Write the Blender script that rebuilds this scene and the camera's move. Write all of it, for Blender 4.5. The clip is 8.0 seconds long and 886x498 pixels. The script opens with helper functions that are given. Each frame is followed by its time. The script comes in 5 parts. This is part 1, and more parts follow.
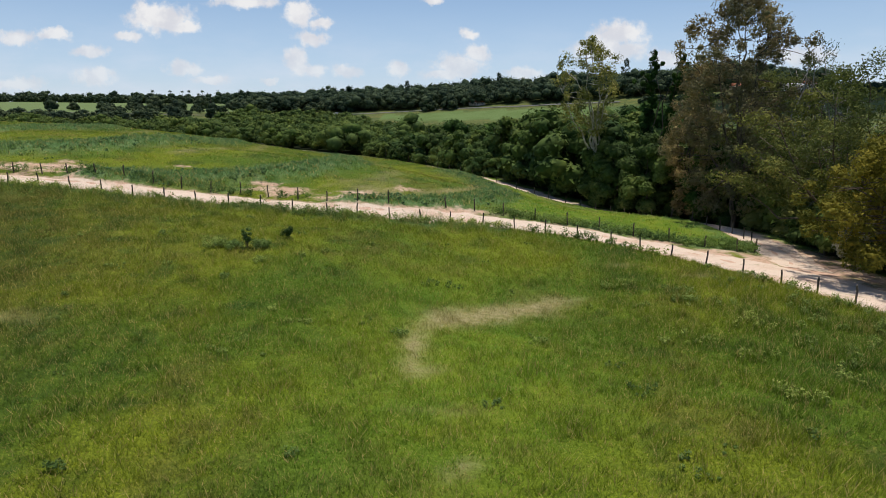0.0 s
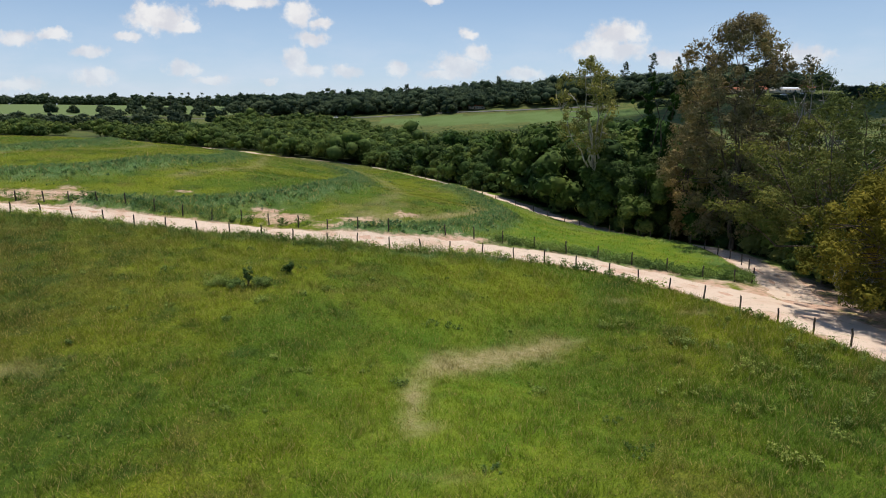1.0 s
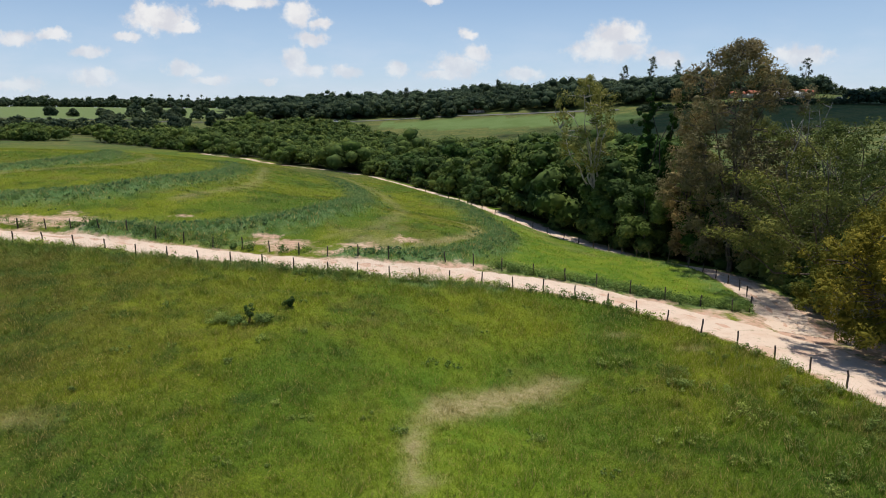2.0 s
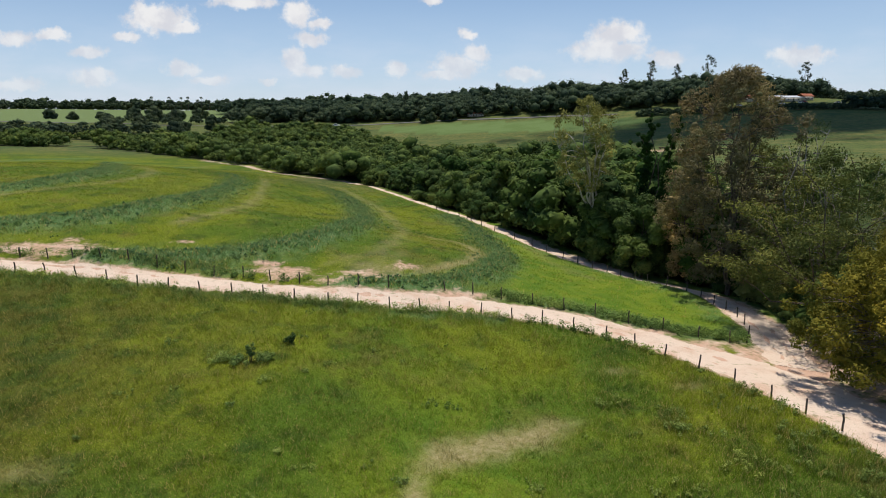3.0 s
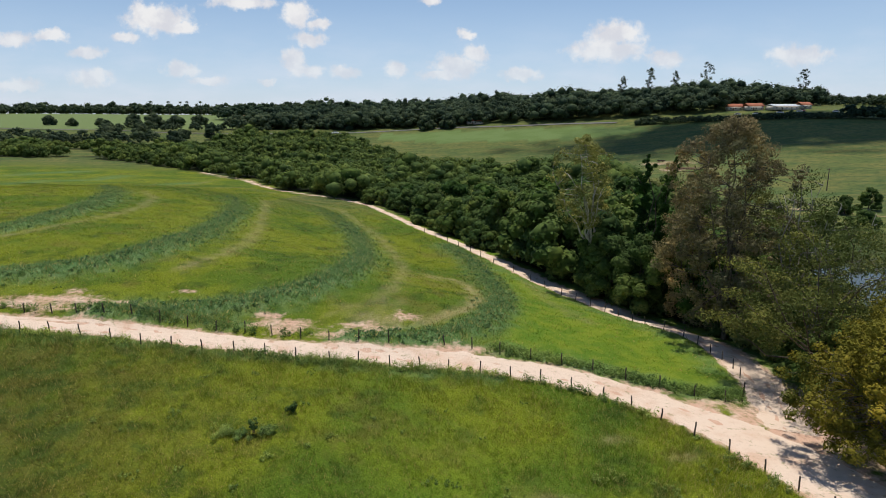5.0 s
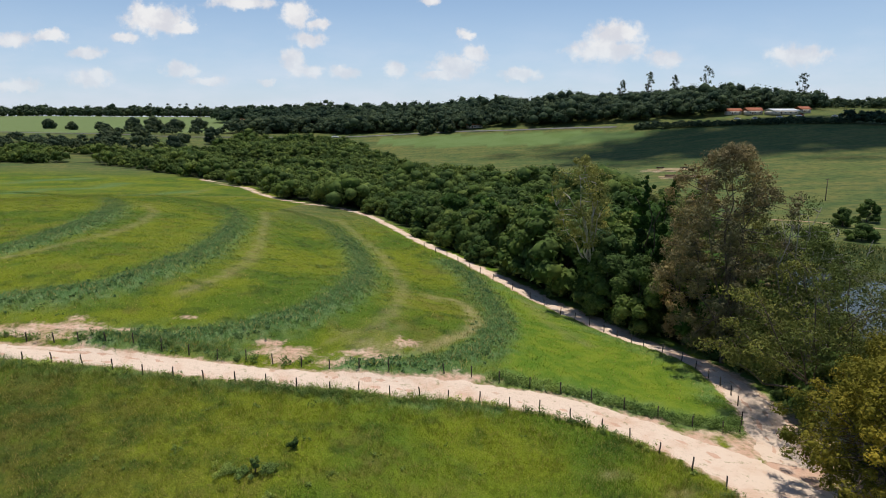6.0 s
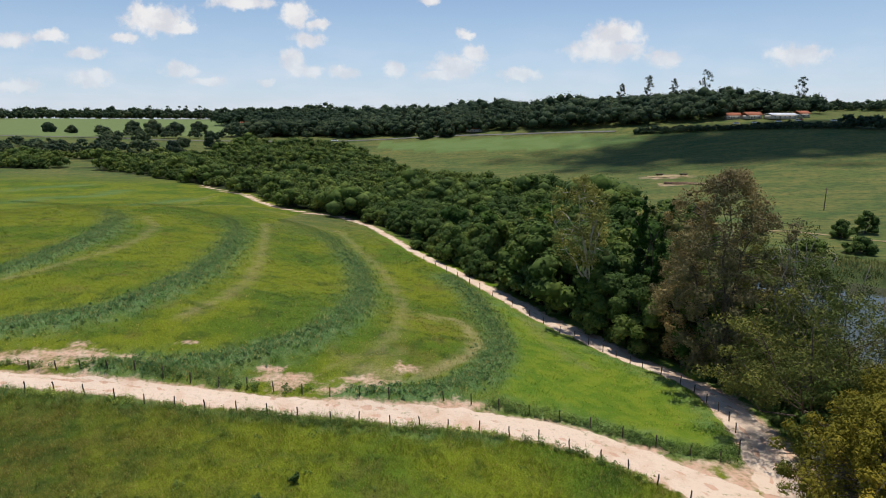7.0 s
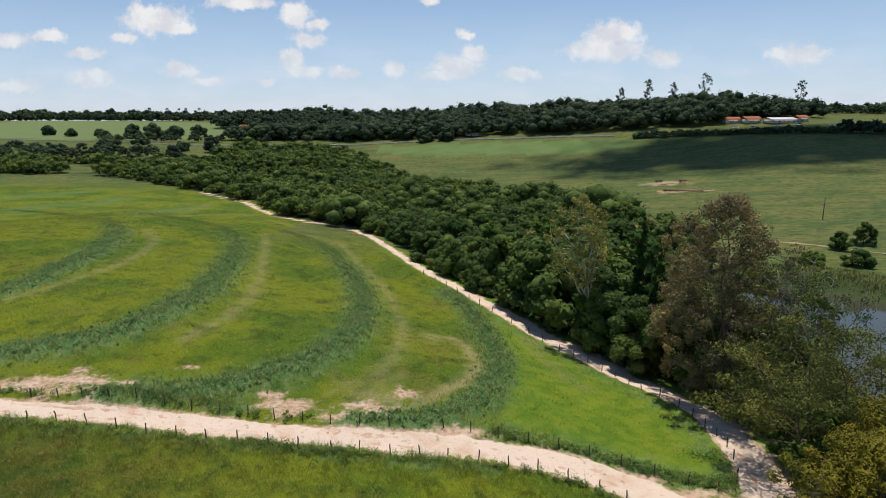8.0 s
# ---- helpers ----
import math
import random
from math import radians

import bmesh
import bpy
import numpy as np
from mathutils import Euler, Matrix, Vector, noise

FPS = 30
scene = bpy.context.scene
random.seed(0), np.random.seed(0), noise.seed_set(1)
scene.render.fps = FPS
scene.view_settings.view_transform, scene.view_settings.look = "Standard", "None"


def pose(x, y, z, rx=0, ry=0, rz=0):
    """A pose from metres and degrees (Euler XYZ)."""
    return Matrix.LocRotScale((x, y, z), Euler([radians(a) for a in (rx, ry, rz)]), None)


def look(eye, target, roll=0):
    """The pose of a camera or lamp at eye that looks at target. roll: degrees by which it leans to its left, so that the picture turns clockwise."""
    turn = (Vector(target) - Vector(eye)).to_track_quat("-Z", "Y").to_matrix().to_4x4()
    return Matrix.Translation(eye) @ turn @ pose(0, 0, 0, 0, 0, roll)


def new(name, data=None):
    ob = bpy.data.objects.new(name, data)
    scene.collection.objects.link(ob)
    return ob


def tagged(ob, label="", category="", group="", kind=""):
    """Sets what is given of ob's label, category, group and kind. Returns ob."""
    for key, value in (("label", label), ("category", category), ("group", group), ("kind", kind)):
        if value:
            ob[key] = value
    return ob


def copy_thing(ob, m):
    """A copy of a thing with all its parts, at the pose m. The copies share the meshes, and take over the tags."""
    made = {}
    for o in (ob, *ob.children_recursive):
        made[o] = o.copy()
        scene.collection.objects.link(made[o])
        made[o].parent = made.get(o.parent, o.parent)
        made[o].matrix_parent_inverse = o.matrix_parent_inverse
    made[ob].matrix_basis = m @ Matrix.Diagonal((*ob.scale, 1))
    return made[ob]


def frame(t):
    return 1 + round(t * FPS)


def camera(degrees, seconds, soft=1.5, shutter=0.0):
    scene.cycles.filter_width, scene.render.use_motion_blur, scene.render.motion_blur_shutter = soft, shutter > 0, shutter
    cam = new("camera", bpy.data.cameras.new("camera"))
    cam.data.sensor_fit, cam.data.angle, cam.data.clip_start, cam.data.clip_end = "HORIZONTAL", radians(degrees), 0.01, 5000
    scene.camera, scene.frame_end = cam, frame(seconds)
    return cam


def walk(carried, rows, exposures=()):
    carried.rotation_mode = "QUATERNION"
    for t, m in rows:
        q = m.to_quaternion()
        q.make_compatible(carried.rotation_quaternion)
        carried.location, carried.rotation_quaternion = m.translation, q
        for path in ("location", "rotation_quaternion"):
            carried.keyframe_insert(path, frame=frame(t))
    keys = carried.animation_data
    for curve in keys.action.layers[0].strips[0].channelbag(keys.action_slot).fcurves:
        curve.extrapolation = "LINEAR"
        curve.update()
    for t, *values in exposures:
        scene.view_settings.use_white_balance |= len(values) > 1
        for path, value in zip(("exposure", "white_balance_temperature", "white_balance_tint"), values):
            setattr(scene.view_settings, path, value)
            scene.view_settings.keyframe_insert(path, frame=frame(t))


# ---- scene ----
# ================= camera: a drone rising on the spot =================
cam = camera(71.0, 8.0, soft=1.0)
CLIMB = [(0.0, 0.0), (0.5, 1.69), (1.0, 3.61), (1.5, 5.32), (3.0, 10.98), (3.5, 12.73), (4.0, 14.7), (4.5, 16.46),
         (6.0, 22.31), (6.5, 24.11), (7.0, 26.15), (7.5, 27.95), (8.0, 30.0)]


def eye(rise):
    """The drone's pose after so many metres of climb."""
    s = rise / 30.0
    return pose(0.05 * s, 2.33 * s, 16.0 + rise, 90 - 12.4 + 0.056 * s, 0, -0.263 * s) @ pose(0, 0, 0, 0, 0, -0.034 - 0.235 * s)


walk(cam, [(t, eye(r)) for t, r in CLIMB])

# ================= sky, sun =================
TO_SUN = Vector((0.06, 0.22, 1.30)).normalized()
SUN, SKY, CLOUD = 3.95, 0.104, 0.88


def node(tree, kind, ins=(), **props):
    n = tree.nodes.new(kind)
    for k, v in props.items():
        if k == "operation": n.operation = v
        elif k == "blend_type": n.blend_type = v
        elif k == "data_type": n.data_type = v
        elif k == "interpolation": n.interpolation_type = v
        elif k == "attribute": n.attribute_name = v
        elif k == "sky": n.sky_type = v
        elif k == "noise_dimensions": n.noise_dimensions = v
        elif k == "clamp": n.clamp = v
    for key, v in dict(ins).items():
        sock = n.inputs[key]
        if isinstance(v, bpy.types.NodeSocket):
            tree.links.new(v, sock)
        else:
            sock.default_value = v
    return n


def mathn(tree, op, a, b=0.0):
    return node(tree, "ShaderNodeMath", {0: a, 1: b}, operation=op).outputs[0]


def vmath(tree, op, a, b=(0, 0, 0)):
    n = node(tree, "ShaderNodeVectorMath", {0: a, 1: b}, operation=op)
    return n.outputs["Value"] if op in ("LENGTH", "DOT_PRODUCT") else n.outputs[0]


def noisen(tree, vec, scale, detail=3.0, rough=0.55):
    return node(tree, "ShaderNodeTexNoise", {"Vector": vec, "Scale": scale, "Detail": detail, "Roughness": rough}).outputs[0]


def ramp(tree, v, lo, hi, to0=0.0, to1=1.0):
    n = node(tree, "ShaderNodeMapRange", {"Value": v, "From Min": lo, "From Max": hi, "To Min": to0, "To Max": to1}, interpolation="SMOOTHSTEP")
    return n.outputs["Result"]


def mixc(tree, fac, a, b, blend="MIX"):
    n = node(tree, "ShaderNodeMix", data_type="RGBA", blend_type=blend)
    for i, v in ((0, fac), (6, a), (7, b)):
        if isinstance(v, bpy.types.NodeSocket):
            tree.links.new(v, n.inputs[i])
        else:
            n.inputs[i].default_value = v if i == 0 else (*v, 1.0)
    return n.outputs[2]


# fair-weather cumulus: bearing and height as tangents, then half width and half height
CUMULUS_WEST = [(-0.431, 0.14, 0.052, 0.024), (-0.448, 0.149, 0.029, 0.017), (-0.396, 0.128, 0.031, 0.009), (-0.655, 0.112, 0.035, 0.013),
                (-0.596, 0.118, 0.03, 0.011), (-0.546, 0.092, 0.033, 0.01), (-0.482, 0.113, 0.024, 0.008), (-0.299, 0.166, 0.053, 0.013),
                (-0.216, 0.147, 0.028, 0.019), (-0.186, 0.133, 0.017, 0.01), (-0.204, 0.111, 0.027, 0.013), (-0.226, 0.078, 0.019, 0.023),
                (-0.209, 0.064, 0.032, 0.012), (-0.151, 0.062, 0.026, 0.011), (-0.402, 0.068, 0.03, 0.014), (-0.359, 0.051, 0.033, 0.008)]
CUMULUS_EAST = [(-0.27, 0.048, 0.016, 0.006), (-0.07, 0.066, 0.018, 0.013), (-0.016, 0.165, 0.019, 0.007), (0.042, 0.117, 0.016, 0.009),
                (0.053, 0.089, 0.022, 0.016), (0.027, 0.072, 0.044, 0.017), (0.005, 0.058, 0.044, 0.009), (0.128, 0.059, 0.037, 0.01),
                (0.269, 0.116, 0.048, 0.021), (0.258, 0.094, 0.065, 0.021), (0.346, 0.08, 0.033, 0.014),
                (-0.543, 0.055, 0.037, 0.015), (-0.664, 0.043, 0.053, 0.011), (0.555, 0.084, 0.052, 0.017)]


def build_world():
    w = bpy.data.worlds.new("sky")
    scene.world = w
    w.use_nodes = True
    tr = w.node_tree
    tr.nodes.clear()
    sky = node(tr, "ShaderNodeTexSky", sky="NISHITA")
    sky.sun_disc = False
    sky.sun_elevation = math.asin(TO_SUN.z)
    sky.sun_rotation = math.atan2(TO_SUN.x, TO_SUN.y)
    sky.altitude, sky.air_density, sky.dust_density, sky.ozone_density = 600, 1.0, 0.1, 4.0
    d = node(tr, "ShaderNodeTexCoord").outputs["Generated"]
    sep = node(tr, "ShaderNodeSeparateXYZ", {0: d})
    ahead = mathn(tr, "MAXIMUM", sep.outputs[1], 0.02)
    p = node(tr, "ShaderNodeCombineXYZ", {0: mathn(tr, "DIVIDE", sep.outputs[0], ahead), 1: mathn(tr, "DIVIDE", sep.outputs[2], ahead)}).outputs[0]
    wob = node(tr, "ShaderNodeTexNoise", {"Vector": p, "Scale": 42.0, "Detail": 6.0, "Roughness": 0.62}).outputs["Color"]
    wob = vmath(tr, "MULTIPLY", vmath(tr, "SUBTRACT", wob, (0.5, 0.5, 0.5)), (0.034, 0.022, 0.0))
    q = vmath(tr, "ADD", p, wob)
    best = None
    for cx, cy, rx, ry in CUMULUS_WEST + CUMULUS_EAST:
        dist = vmath(tr, "LENGTH", vmath(tr, "MULTIPLY", vmath(tr, "SUBTRACT", q, (cx, cy, 0)), (1 / rx, 1 / ry, 0)))
        best = dist if best is None else mathn(tr, "MINIMUM", best, dist)
    fine = noisen(tr, p, 60.0, 6.0, 0.6)
    edge = mathn(tr, "ADD", best, mathn(tr, "MULTIPLY", mathn(tr, "SUBTRACT", fine, 0.5), 1.3))
    mask = ramp(tr, edge, 1.2, 0.5)
    low = ramp(tr, sep.outputs[2], 0.02, 0.13, 0.45, 0.93)
    mask = mathn(tr, "MULTIPLY", mathn(tr, "MULTIPLY", mask, low), ramp(tr, sep.outputs[1], 0.02, 0.2))
    # thin haze of far cloud along the horizon
    veil = mathn(tr, "MULTIPLY", ramp(tr, noisen(tr, vmath(tr, "MULTIPLY", p, (1.0, 3.0, 1.0)), 9.0, 5.0), 0.35, 0.75), ramp(tr, sep.outputs[2], 0.16, 0.0, 0.0, 0.4))
    haze = ramp(tr, sep.outputs[2], 0.26, -0.02, 0.0, 0.62)
    shade = mixc(tr, ramp(tr, noisen(tr, p, 28.0, 4.0), 0.35, 0.65), (0.80, 0.80, 0.85), (1.0, 0.985, 0.98))
    bg1 = node(tr, "ShaderNodeBackground", {"Color": sky.outputs[0], "Strength": SKY})
    bg2 = node(tr, "ShaderNodeBackground", {"Color": shade, "Strength": CLOUD})
    bg3 = node(tr, "ShaderNodeBackground", {"Color": (0.60, 0.74, 1.0, 1), "Strength": CLOUD})
    bg4 = node(tr, "ShaderNodeBackground", {"Color": (0.85, 0.885, 1.0, 1), "Strength": CLOUD})
    mx = node(tr, "ShaderNodeMixShader", {0: haze, 1: bg1.outputs[0], 2: bg3.outputs[0]})
    mx = node(tr, "ShaderNodeMixShader", {0: veil, 1: mx.outputs[0], 2: bg4.outputs[0]})
    mx = node(tr, "ShaderNodeMixShader", {0: mask, 1: mx.outputs[0], 2: bg2.outputs[0]})
    node(tr, "ShaderNodeOutputWorld", {0: mx.outputs[0]})


build_world()
lamp = bpy.data.lights.new("sun", "SUN")
lamp.energy, lamp.angle, lamp.color = SUN, radians(0.53), (1.0, 0.95, 0.87)
sun = new("sun", lamp)
sun.matrix_world = look(TO_SUN * 900, (0, 0, 0))
scene.view_settings.exposure = 0.0

# ================= lie of the land =================
# swells of the ground: place, breadth, height
SWELLS_NEAR = [(-110, 130, 70, 6.0), (-80, 200, 60, 7.6), (0, 90, 40, -1.6), (10, 50, 35, 11.0), (40, 75, 35, -5.2), (-30, 30, 40, -3.8),
               (30, 20, 40, -2.4), (70, 110, 50, -1.5), (20, 150, 50, 0.1), (-20, 230, 60, -7.5), (-20, 80, 18, -2.5), (-20, 98, 18, 4.6),
               (2, 50, 16, -3.9), (32, 112, 20, -2.2), (-60, 105, 22, 4.4), (8, 100, 18, 2.8), (-45, 135, 22, 0.4), (14, 32, 16, -1.5), (42, 92, 14, 2.4),
               (-50, 70, 14, 0.47), (-33, 66, 12, 1.08), (-15, 60, 9, 0.88), (-30, 47, 12, 0.45), (-4, 57, 7, 0.77), (23, 60, 6, -0.38), (-36, 79, 6, -0.18), (-21, 73, 7, -0.1), (-65, 62, 16, 1.28)]
SWELLS_FAR = [(130, 230, 80, 0.3), (-150, 330, 100, 1.1), (50, 330, 90, 2.2), (280, 380, 130, 5.2), (-60, 480, 150, -9.8), (160, 520, 110, -6.8),
              (320, 600, 140, 21.4), (120, 700, 160, 14.5), (-280, 120, 110, 12.9), (-400, 650, 250, 0.8), (-350, 1100, 300, 0.9),
              (-900, 1200, 400, 33.7), (150, 1300, 400, 42.9), (800, 1100, 350, 42.0)]
# contour banks of the hill field
BANK_A = [(-92, 108), (-84.4, 117.4), (-83.8, 126.7), (-85.1, 143.1), (-88.1, 163.8), (-96.5, 186.5), (-120.0, 220.8), (-160, 262), (-190, 280)]
BANK_B = [(-76, 87), (-66.6, 91.1), (-59.7, 94), (-53.5, 99), (-49.3, 108.6), (-49, 126.6), (-53.5, 155.4), (-59.7, 184.3), (-76, 220.2), (-98.2, 240.7), (-130, 272)]
BANK_C = [(-47, 82.6), (-38.2, 84), (-31.1, 86.4), (-24.1, 90.9), (-18.3, 97.5), (-15.4, 110.4), (-16.6, 132.7), (-20.5, 153.5), (-30.3, 183.8), (-42.9, 214.1), (-59.9, 235)]
BANK_D = [(-12.1, 80.1), (-4.6, 81.2), (0.8, 82.9), (6, 88.2), (8.8, 96.2), (10.5, 110), (9.5, 125.3), (6.7, 140.8), (1.5, 153.5)]
ROAD_A = [(-75, 79.2), (-57.2, 78.8), (-50, 78.6), (-42.7, 78.8), (-35.1, 78.5), (-27.8, 77.9), (-20.5, 77.6), (-13.2, 77.3), (-5.8, 76.7), (1.4, 76.9),
          (8.6, 75.8), (15.4, 74.6), (21.7, 71.7), (27.4, 67.6), (31.8, 63.4), (34.6, 59.0), (36.8, 54.2), (38.2, 49), (40, 38), (43, 26)]
ROAD_B = [(-150, 392), (-124.5, 358), (-105.8, 339), (-91, 310), (-76.4, 286), (-60.3, 271.2), (-44.8, 266.7), (-30.5, 249.5), (-17.5, 214.3), (-4.8, 178),
          (3.2, 163.8), (9.9, 150), (16, 141), (21.2, 131.5), (26.2, 125.5), (31, 120.5), (34.2, 111.5), (37.5, 105.5), (40, 98.5), (42, 92),
          (43, 84), (42.4, 77), (40.5, 70.5), (39.2, 64)]
SHOULDER = [(36, 95), (28, 108), (22, 115), (17.5, 121), (14, 129), (8.7, 138), (3, 151), (-4.5, 165), (-16.5, 201), (-29, 237)]
VERGE_E = [(7, 80.0), (16, 78.2), (24, 75.2), (31, 72.4), (36.2, 71.8), (38.3, 76)]
VERGE_W = [(-46, 83.4), (-36, 83.0), (-28, 82.6)]
POND = (91.0, 135.0, 34.0, 39.0)
WATER = -3.0


ROAD_A_HALF = [1.9, 1.8, 1.7, 1.9, 2.3, 2.2, 2.0, 2.15, 2.3, 2.7, 2.4, 2.8, 3.0, 3.2, 4.0, 4.9, 5.3, 5.0, 4.6, 4.0]
ROAD_B_HALF = [1.8, 1.8, 1.8, 1.8, 1.8, 1.8, 1.8, 1.8, 1.8, 1.9, 1.95, 2.4, 2.8, 3.1, 3.4, 3.5, 3.5, 3.1, 2.7, 2.8, 3.1, 3.3, 3.2, 3.0]


def off_road(x, y, poly, half):
    """Distance outside the edge of a road whose half width changes along it."""
    x, y = np.asarray(x, float), np.asarray(y, float)
    d = np.full(x.shape, 1e9)
    for (ax, ay), (bx, by), ha, hb in zip(poly, poly[1:], half, half[1:]):
        t = np.clip(((x - ax) * (bx - ax) + (y - ay) * (by - ay)) / ((bx - ax) ** 2 + (by - ay) ** 2), 0, 1)
        d = np.minimum(d, np.hypot(x - ax - t * (bx - ax), y - ay - t * (by - ay)) - ha - (hb - ha) * t)
    return d


def span(x, y, poly):
    """Distance of points from a line of corners."""
    x, y = np.asarray(x, float), np.asarray(y, float)
    d = np.full(x.shape, 1e9)
    for (ax, ay), (bx, by) in zip(poly, poly[1:]):
        t = np.clip(((x - ax) * (bx - ax) + (y - ay) * (by - ay)) / ((bx - ax) ** 2 + (by - ay) ** 2), 0, 1)
        d = np.minimum(d, np.hypot(x - ax - t * (bx - ax), y - ay - t * (by - ay)))
    return d


def inside(x, y, poly):
    x, y = np.asarray(x, float), np.asarray(y, float)
    c = np.zeros(x.shape, bool)
    for (ax, ay), (bx, by) in zip(poly, poly[1:] + poly[:1]):
        hit = ((ay > y) != (by > y)) & (x < (bx - ax) * (y - ay) / (by - ay + 1e-12) + ax)
        c ^= hit
    return c


def wave(x, y, size, seed=0):
    """Smooth random swing between about -1 and 1, of that size in metres."""
    r = np.random.RandomState(seed)
    z = 0
    for k in range(7):
        a, ph, f = r.uniform(0, 6.283), r.uniform(0, 6.283), r.uniform(0.6, 1.7)
        z = z + np.sin((np.cos(a) * x + np.sin(a) * y) * 6.283 * f / size + ph + 1.3 * np.sin((np.sin(a) * x - np.cos(a) * y) * 4.1 / size + ph * 2))
    return z / 3.2


def land(x, y):
    """Height of the ground."""
    x, y = np.asarray(x, float), np.asarray(y, float)
    z = np.zeros(x.shape)
    for cx, cy, r, h in SWELLS_NEAR + SWELLS_FAR:
        z = z + h * np.exp(-((x - cx) ** 2 + (y - cy) ** 2) / (2 * r * r))
    for bank, h in ((BANK_A, 0.9), (BANK_B, 0.9), (BANK_C, 0.9), (BANK_D, 0.6)):
        z = z + h * np.exp(-(span(x, y, bank) / 2.4) ** 2) * np.clip((230 - y) / 90, 0.1, 1)
    z = z + 0.85 * np.exp(-(span(x, y, SHOULDER) / 8.0) ** 2)
    q = ((x - POND[0]) / POND[2]) ** 2 + ((y - POND[1]) / POND[3]) ** 2
    z = z - 4.6 / (1 + np.exp(np.clip((q - 1.0) * 12, -50, 50)))
    road = np.minimum(off_road(x, y, ROAD_A, ROAD_A_HALF), off_road(x, y, ROAD_B, ROAD_B_HALF))
    z = z - 0.18 / (1 + np.exp(np.clip((road - 0.4) * 4, -40, 40)))
    return z + 0.07 * wave(x, y, 9.0, 3) + 0.03 * wave(x, y, 3.1, 4)


# ================= zones of growth =================
WOOD = [(51, 86), (47, 102), (41, 117), (33, 128), (24, 139), (14, 152), (5.5, 168), (-1.5, 187), (-13, 219), (-25, 251), (-41, 271), (-58, 277),
        (-73, 289), (-89, 319), (-103, 344), (-124, 364), (-182, 422), (-248, 462), (-285, 474), (-310, 459), (-430, 505), (-420, 545), (-330, 545), (-262, 545),
        (-215, 570), (-196, 640), (-140, 650), (-90, 600), (-58, 535), (-25, 440), (20, 375), (45, 330), (66, 280), (80, 230), (84, 195), (66, 176), (56, 160), (54, 140), (56, 120), (60, 100)]
BANK_THICKET = [(52, 54), (50.3, 66), (49.6, 78), (48.8, 90), (47.5, 103), (56, 106), (57, 96), (57, 84), (56, 68), (56, 52)]
CLEARINGS = [(-285, 500, 26, 22), (-236, 530, 18, 12), (-262, 470, 10, 9), (-310, 525, 20, 12)]
CROP = [(-680, 805), (-395, 752), (-258, 762), (-240, 900), (-335, 1060), (-560, 1240), (-800, 1240)]
RICH = [(-60, 600), (0, 560), (60, 545), (110, 520), (170, 520), (175, 545), (120, 580), (70, 600), (0, 625), (-60, 635)]
DRY_PATH = [(-1.5, 34.8), (-1.9, 38.5), (-1.9, 42), (-0.4, 46), (4, 48), (11.2, 50.1)]
DRY_CORE = [(-0.4, 45.0), (2.6, 46.2), (6.6, 47.8), (8.6, 49)]
MOWN = [[(-60.7, 238), (-35.8, 218.3), (-22.9, 178.5), (-15.2, 156.8), (-10.2, 137.8), (-7.5, 119.9), (-7.1, 105.6), (-8.2, 97.1), (-9.7, 92.9)],
        [(-93, 197), (-89.6, 190.2), (-81.4, 176.8), (-76.3, 157.5), (-75.6, 137.3), (-77.2, 123.3), (-79.8, 113.7)],
        [(-61, 216), (-55.4, 195.7), (-46.5, 160.8), (-42.6, 142.2), (-39.6, 125.8), (-38.8, 109.6), (-41.8, 99.4)], [(-15.0, 87.6), (-12.0, 90.6), (-7.0, 92.1)],
        [(-114, 274), (-121, 330)], [(-110.3, 253.2), (-101.9, 274), (-93.2, 285.4), (-78.7, 271.1), (-59.8, 253)]]
RIM = [(1.7, 117.7), (4.4, 114.4), (5.8, 105.6), (5.9, 99.3), (4.5, 94.7), (2.2, 91.6), (-0.4, 89.2), (-2.0, 85.8)]
STREAK = [(18.5, 125.9), (19.8, 112.6), (22.2, 105.9), (24.8, 99.7)]
TUFTY = [[(-236, 335), (-232, 357), (-214, 376)], [(-128, 259), (-127, 280), (-124, 305)], [(-187, 272), (-192, 303), (-176, 314), (-178, 350)]]
BARE_SPOTS = [(-58, 83.6, 9, 1.9), (-51, 85.6, 7.0, 1.8), (-52, 88, 2.2, 1.3), (-45, 85.6, 3, 1.2), (-38, 90.8, 2.4, 0.8), (-21.8, 83.2, 4.4, 2.6), (-15.6, 81.6, 3.0, 0.8),
              (-10.6, 83.6, 4.6, 1.8), (-5.4, 87.8, 2.2, 1.6), (1.6, 80, 2.6, 1.2), (37, 69.5, 3.0, 2.2), (32.5, 69.8, 4.5, 1.3), (35.5, 66.8, 4.5, 3), (25.5, 73, 4, 0.8), (42, 66, 6, 7), (45.5, 75, 3.6, 10), (44.5, 62, 4.5, 8), (44.5, 88, 2.6, 7), (41, 52, 4, 9), (-24.4, 85.3, 2.6, 1.1), (-52.9, 82.4, 6, 1.0), (3.2, 79.4, 2.6, 1.2), (131, 360, 16, 9), (127, 327, 14, 5)]
DRY_SPOTS = [(20, 75.3, 4, 0.8), (26.5, 72.6, 4, 0.9), (33, 69.8, 4, 1.3), (13, 77.4, 4, 0.7), (1.1, 24.0, 0.35, 1.2), (18, 60.5, 1.8, 0.7), (25, 57.5, 2.0, 0.7), (-0.4, 29.3, 2.4, 0.5), (-30, 40, 3, 1.0), (-36, 33, 2, 1.2), (-9, 86.5, 5, 2.5), (7.5, 79.6, 3.5, 1.0), (-1.5, 116, 2.5, 4)]


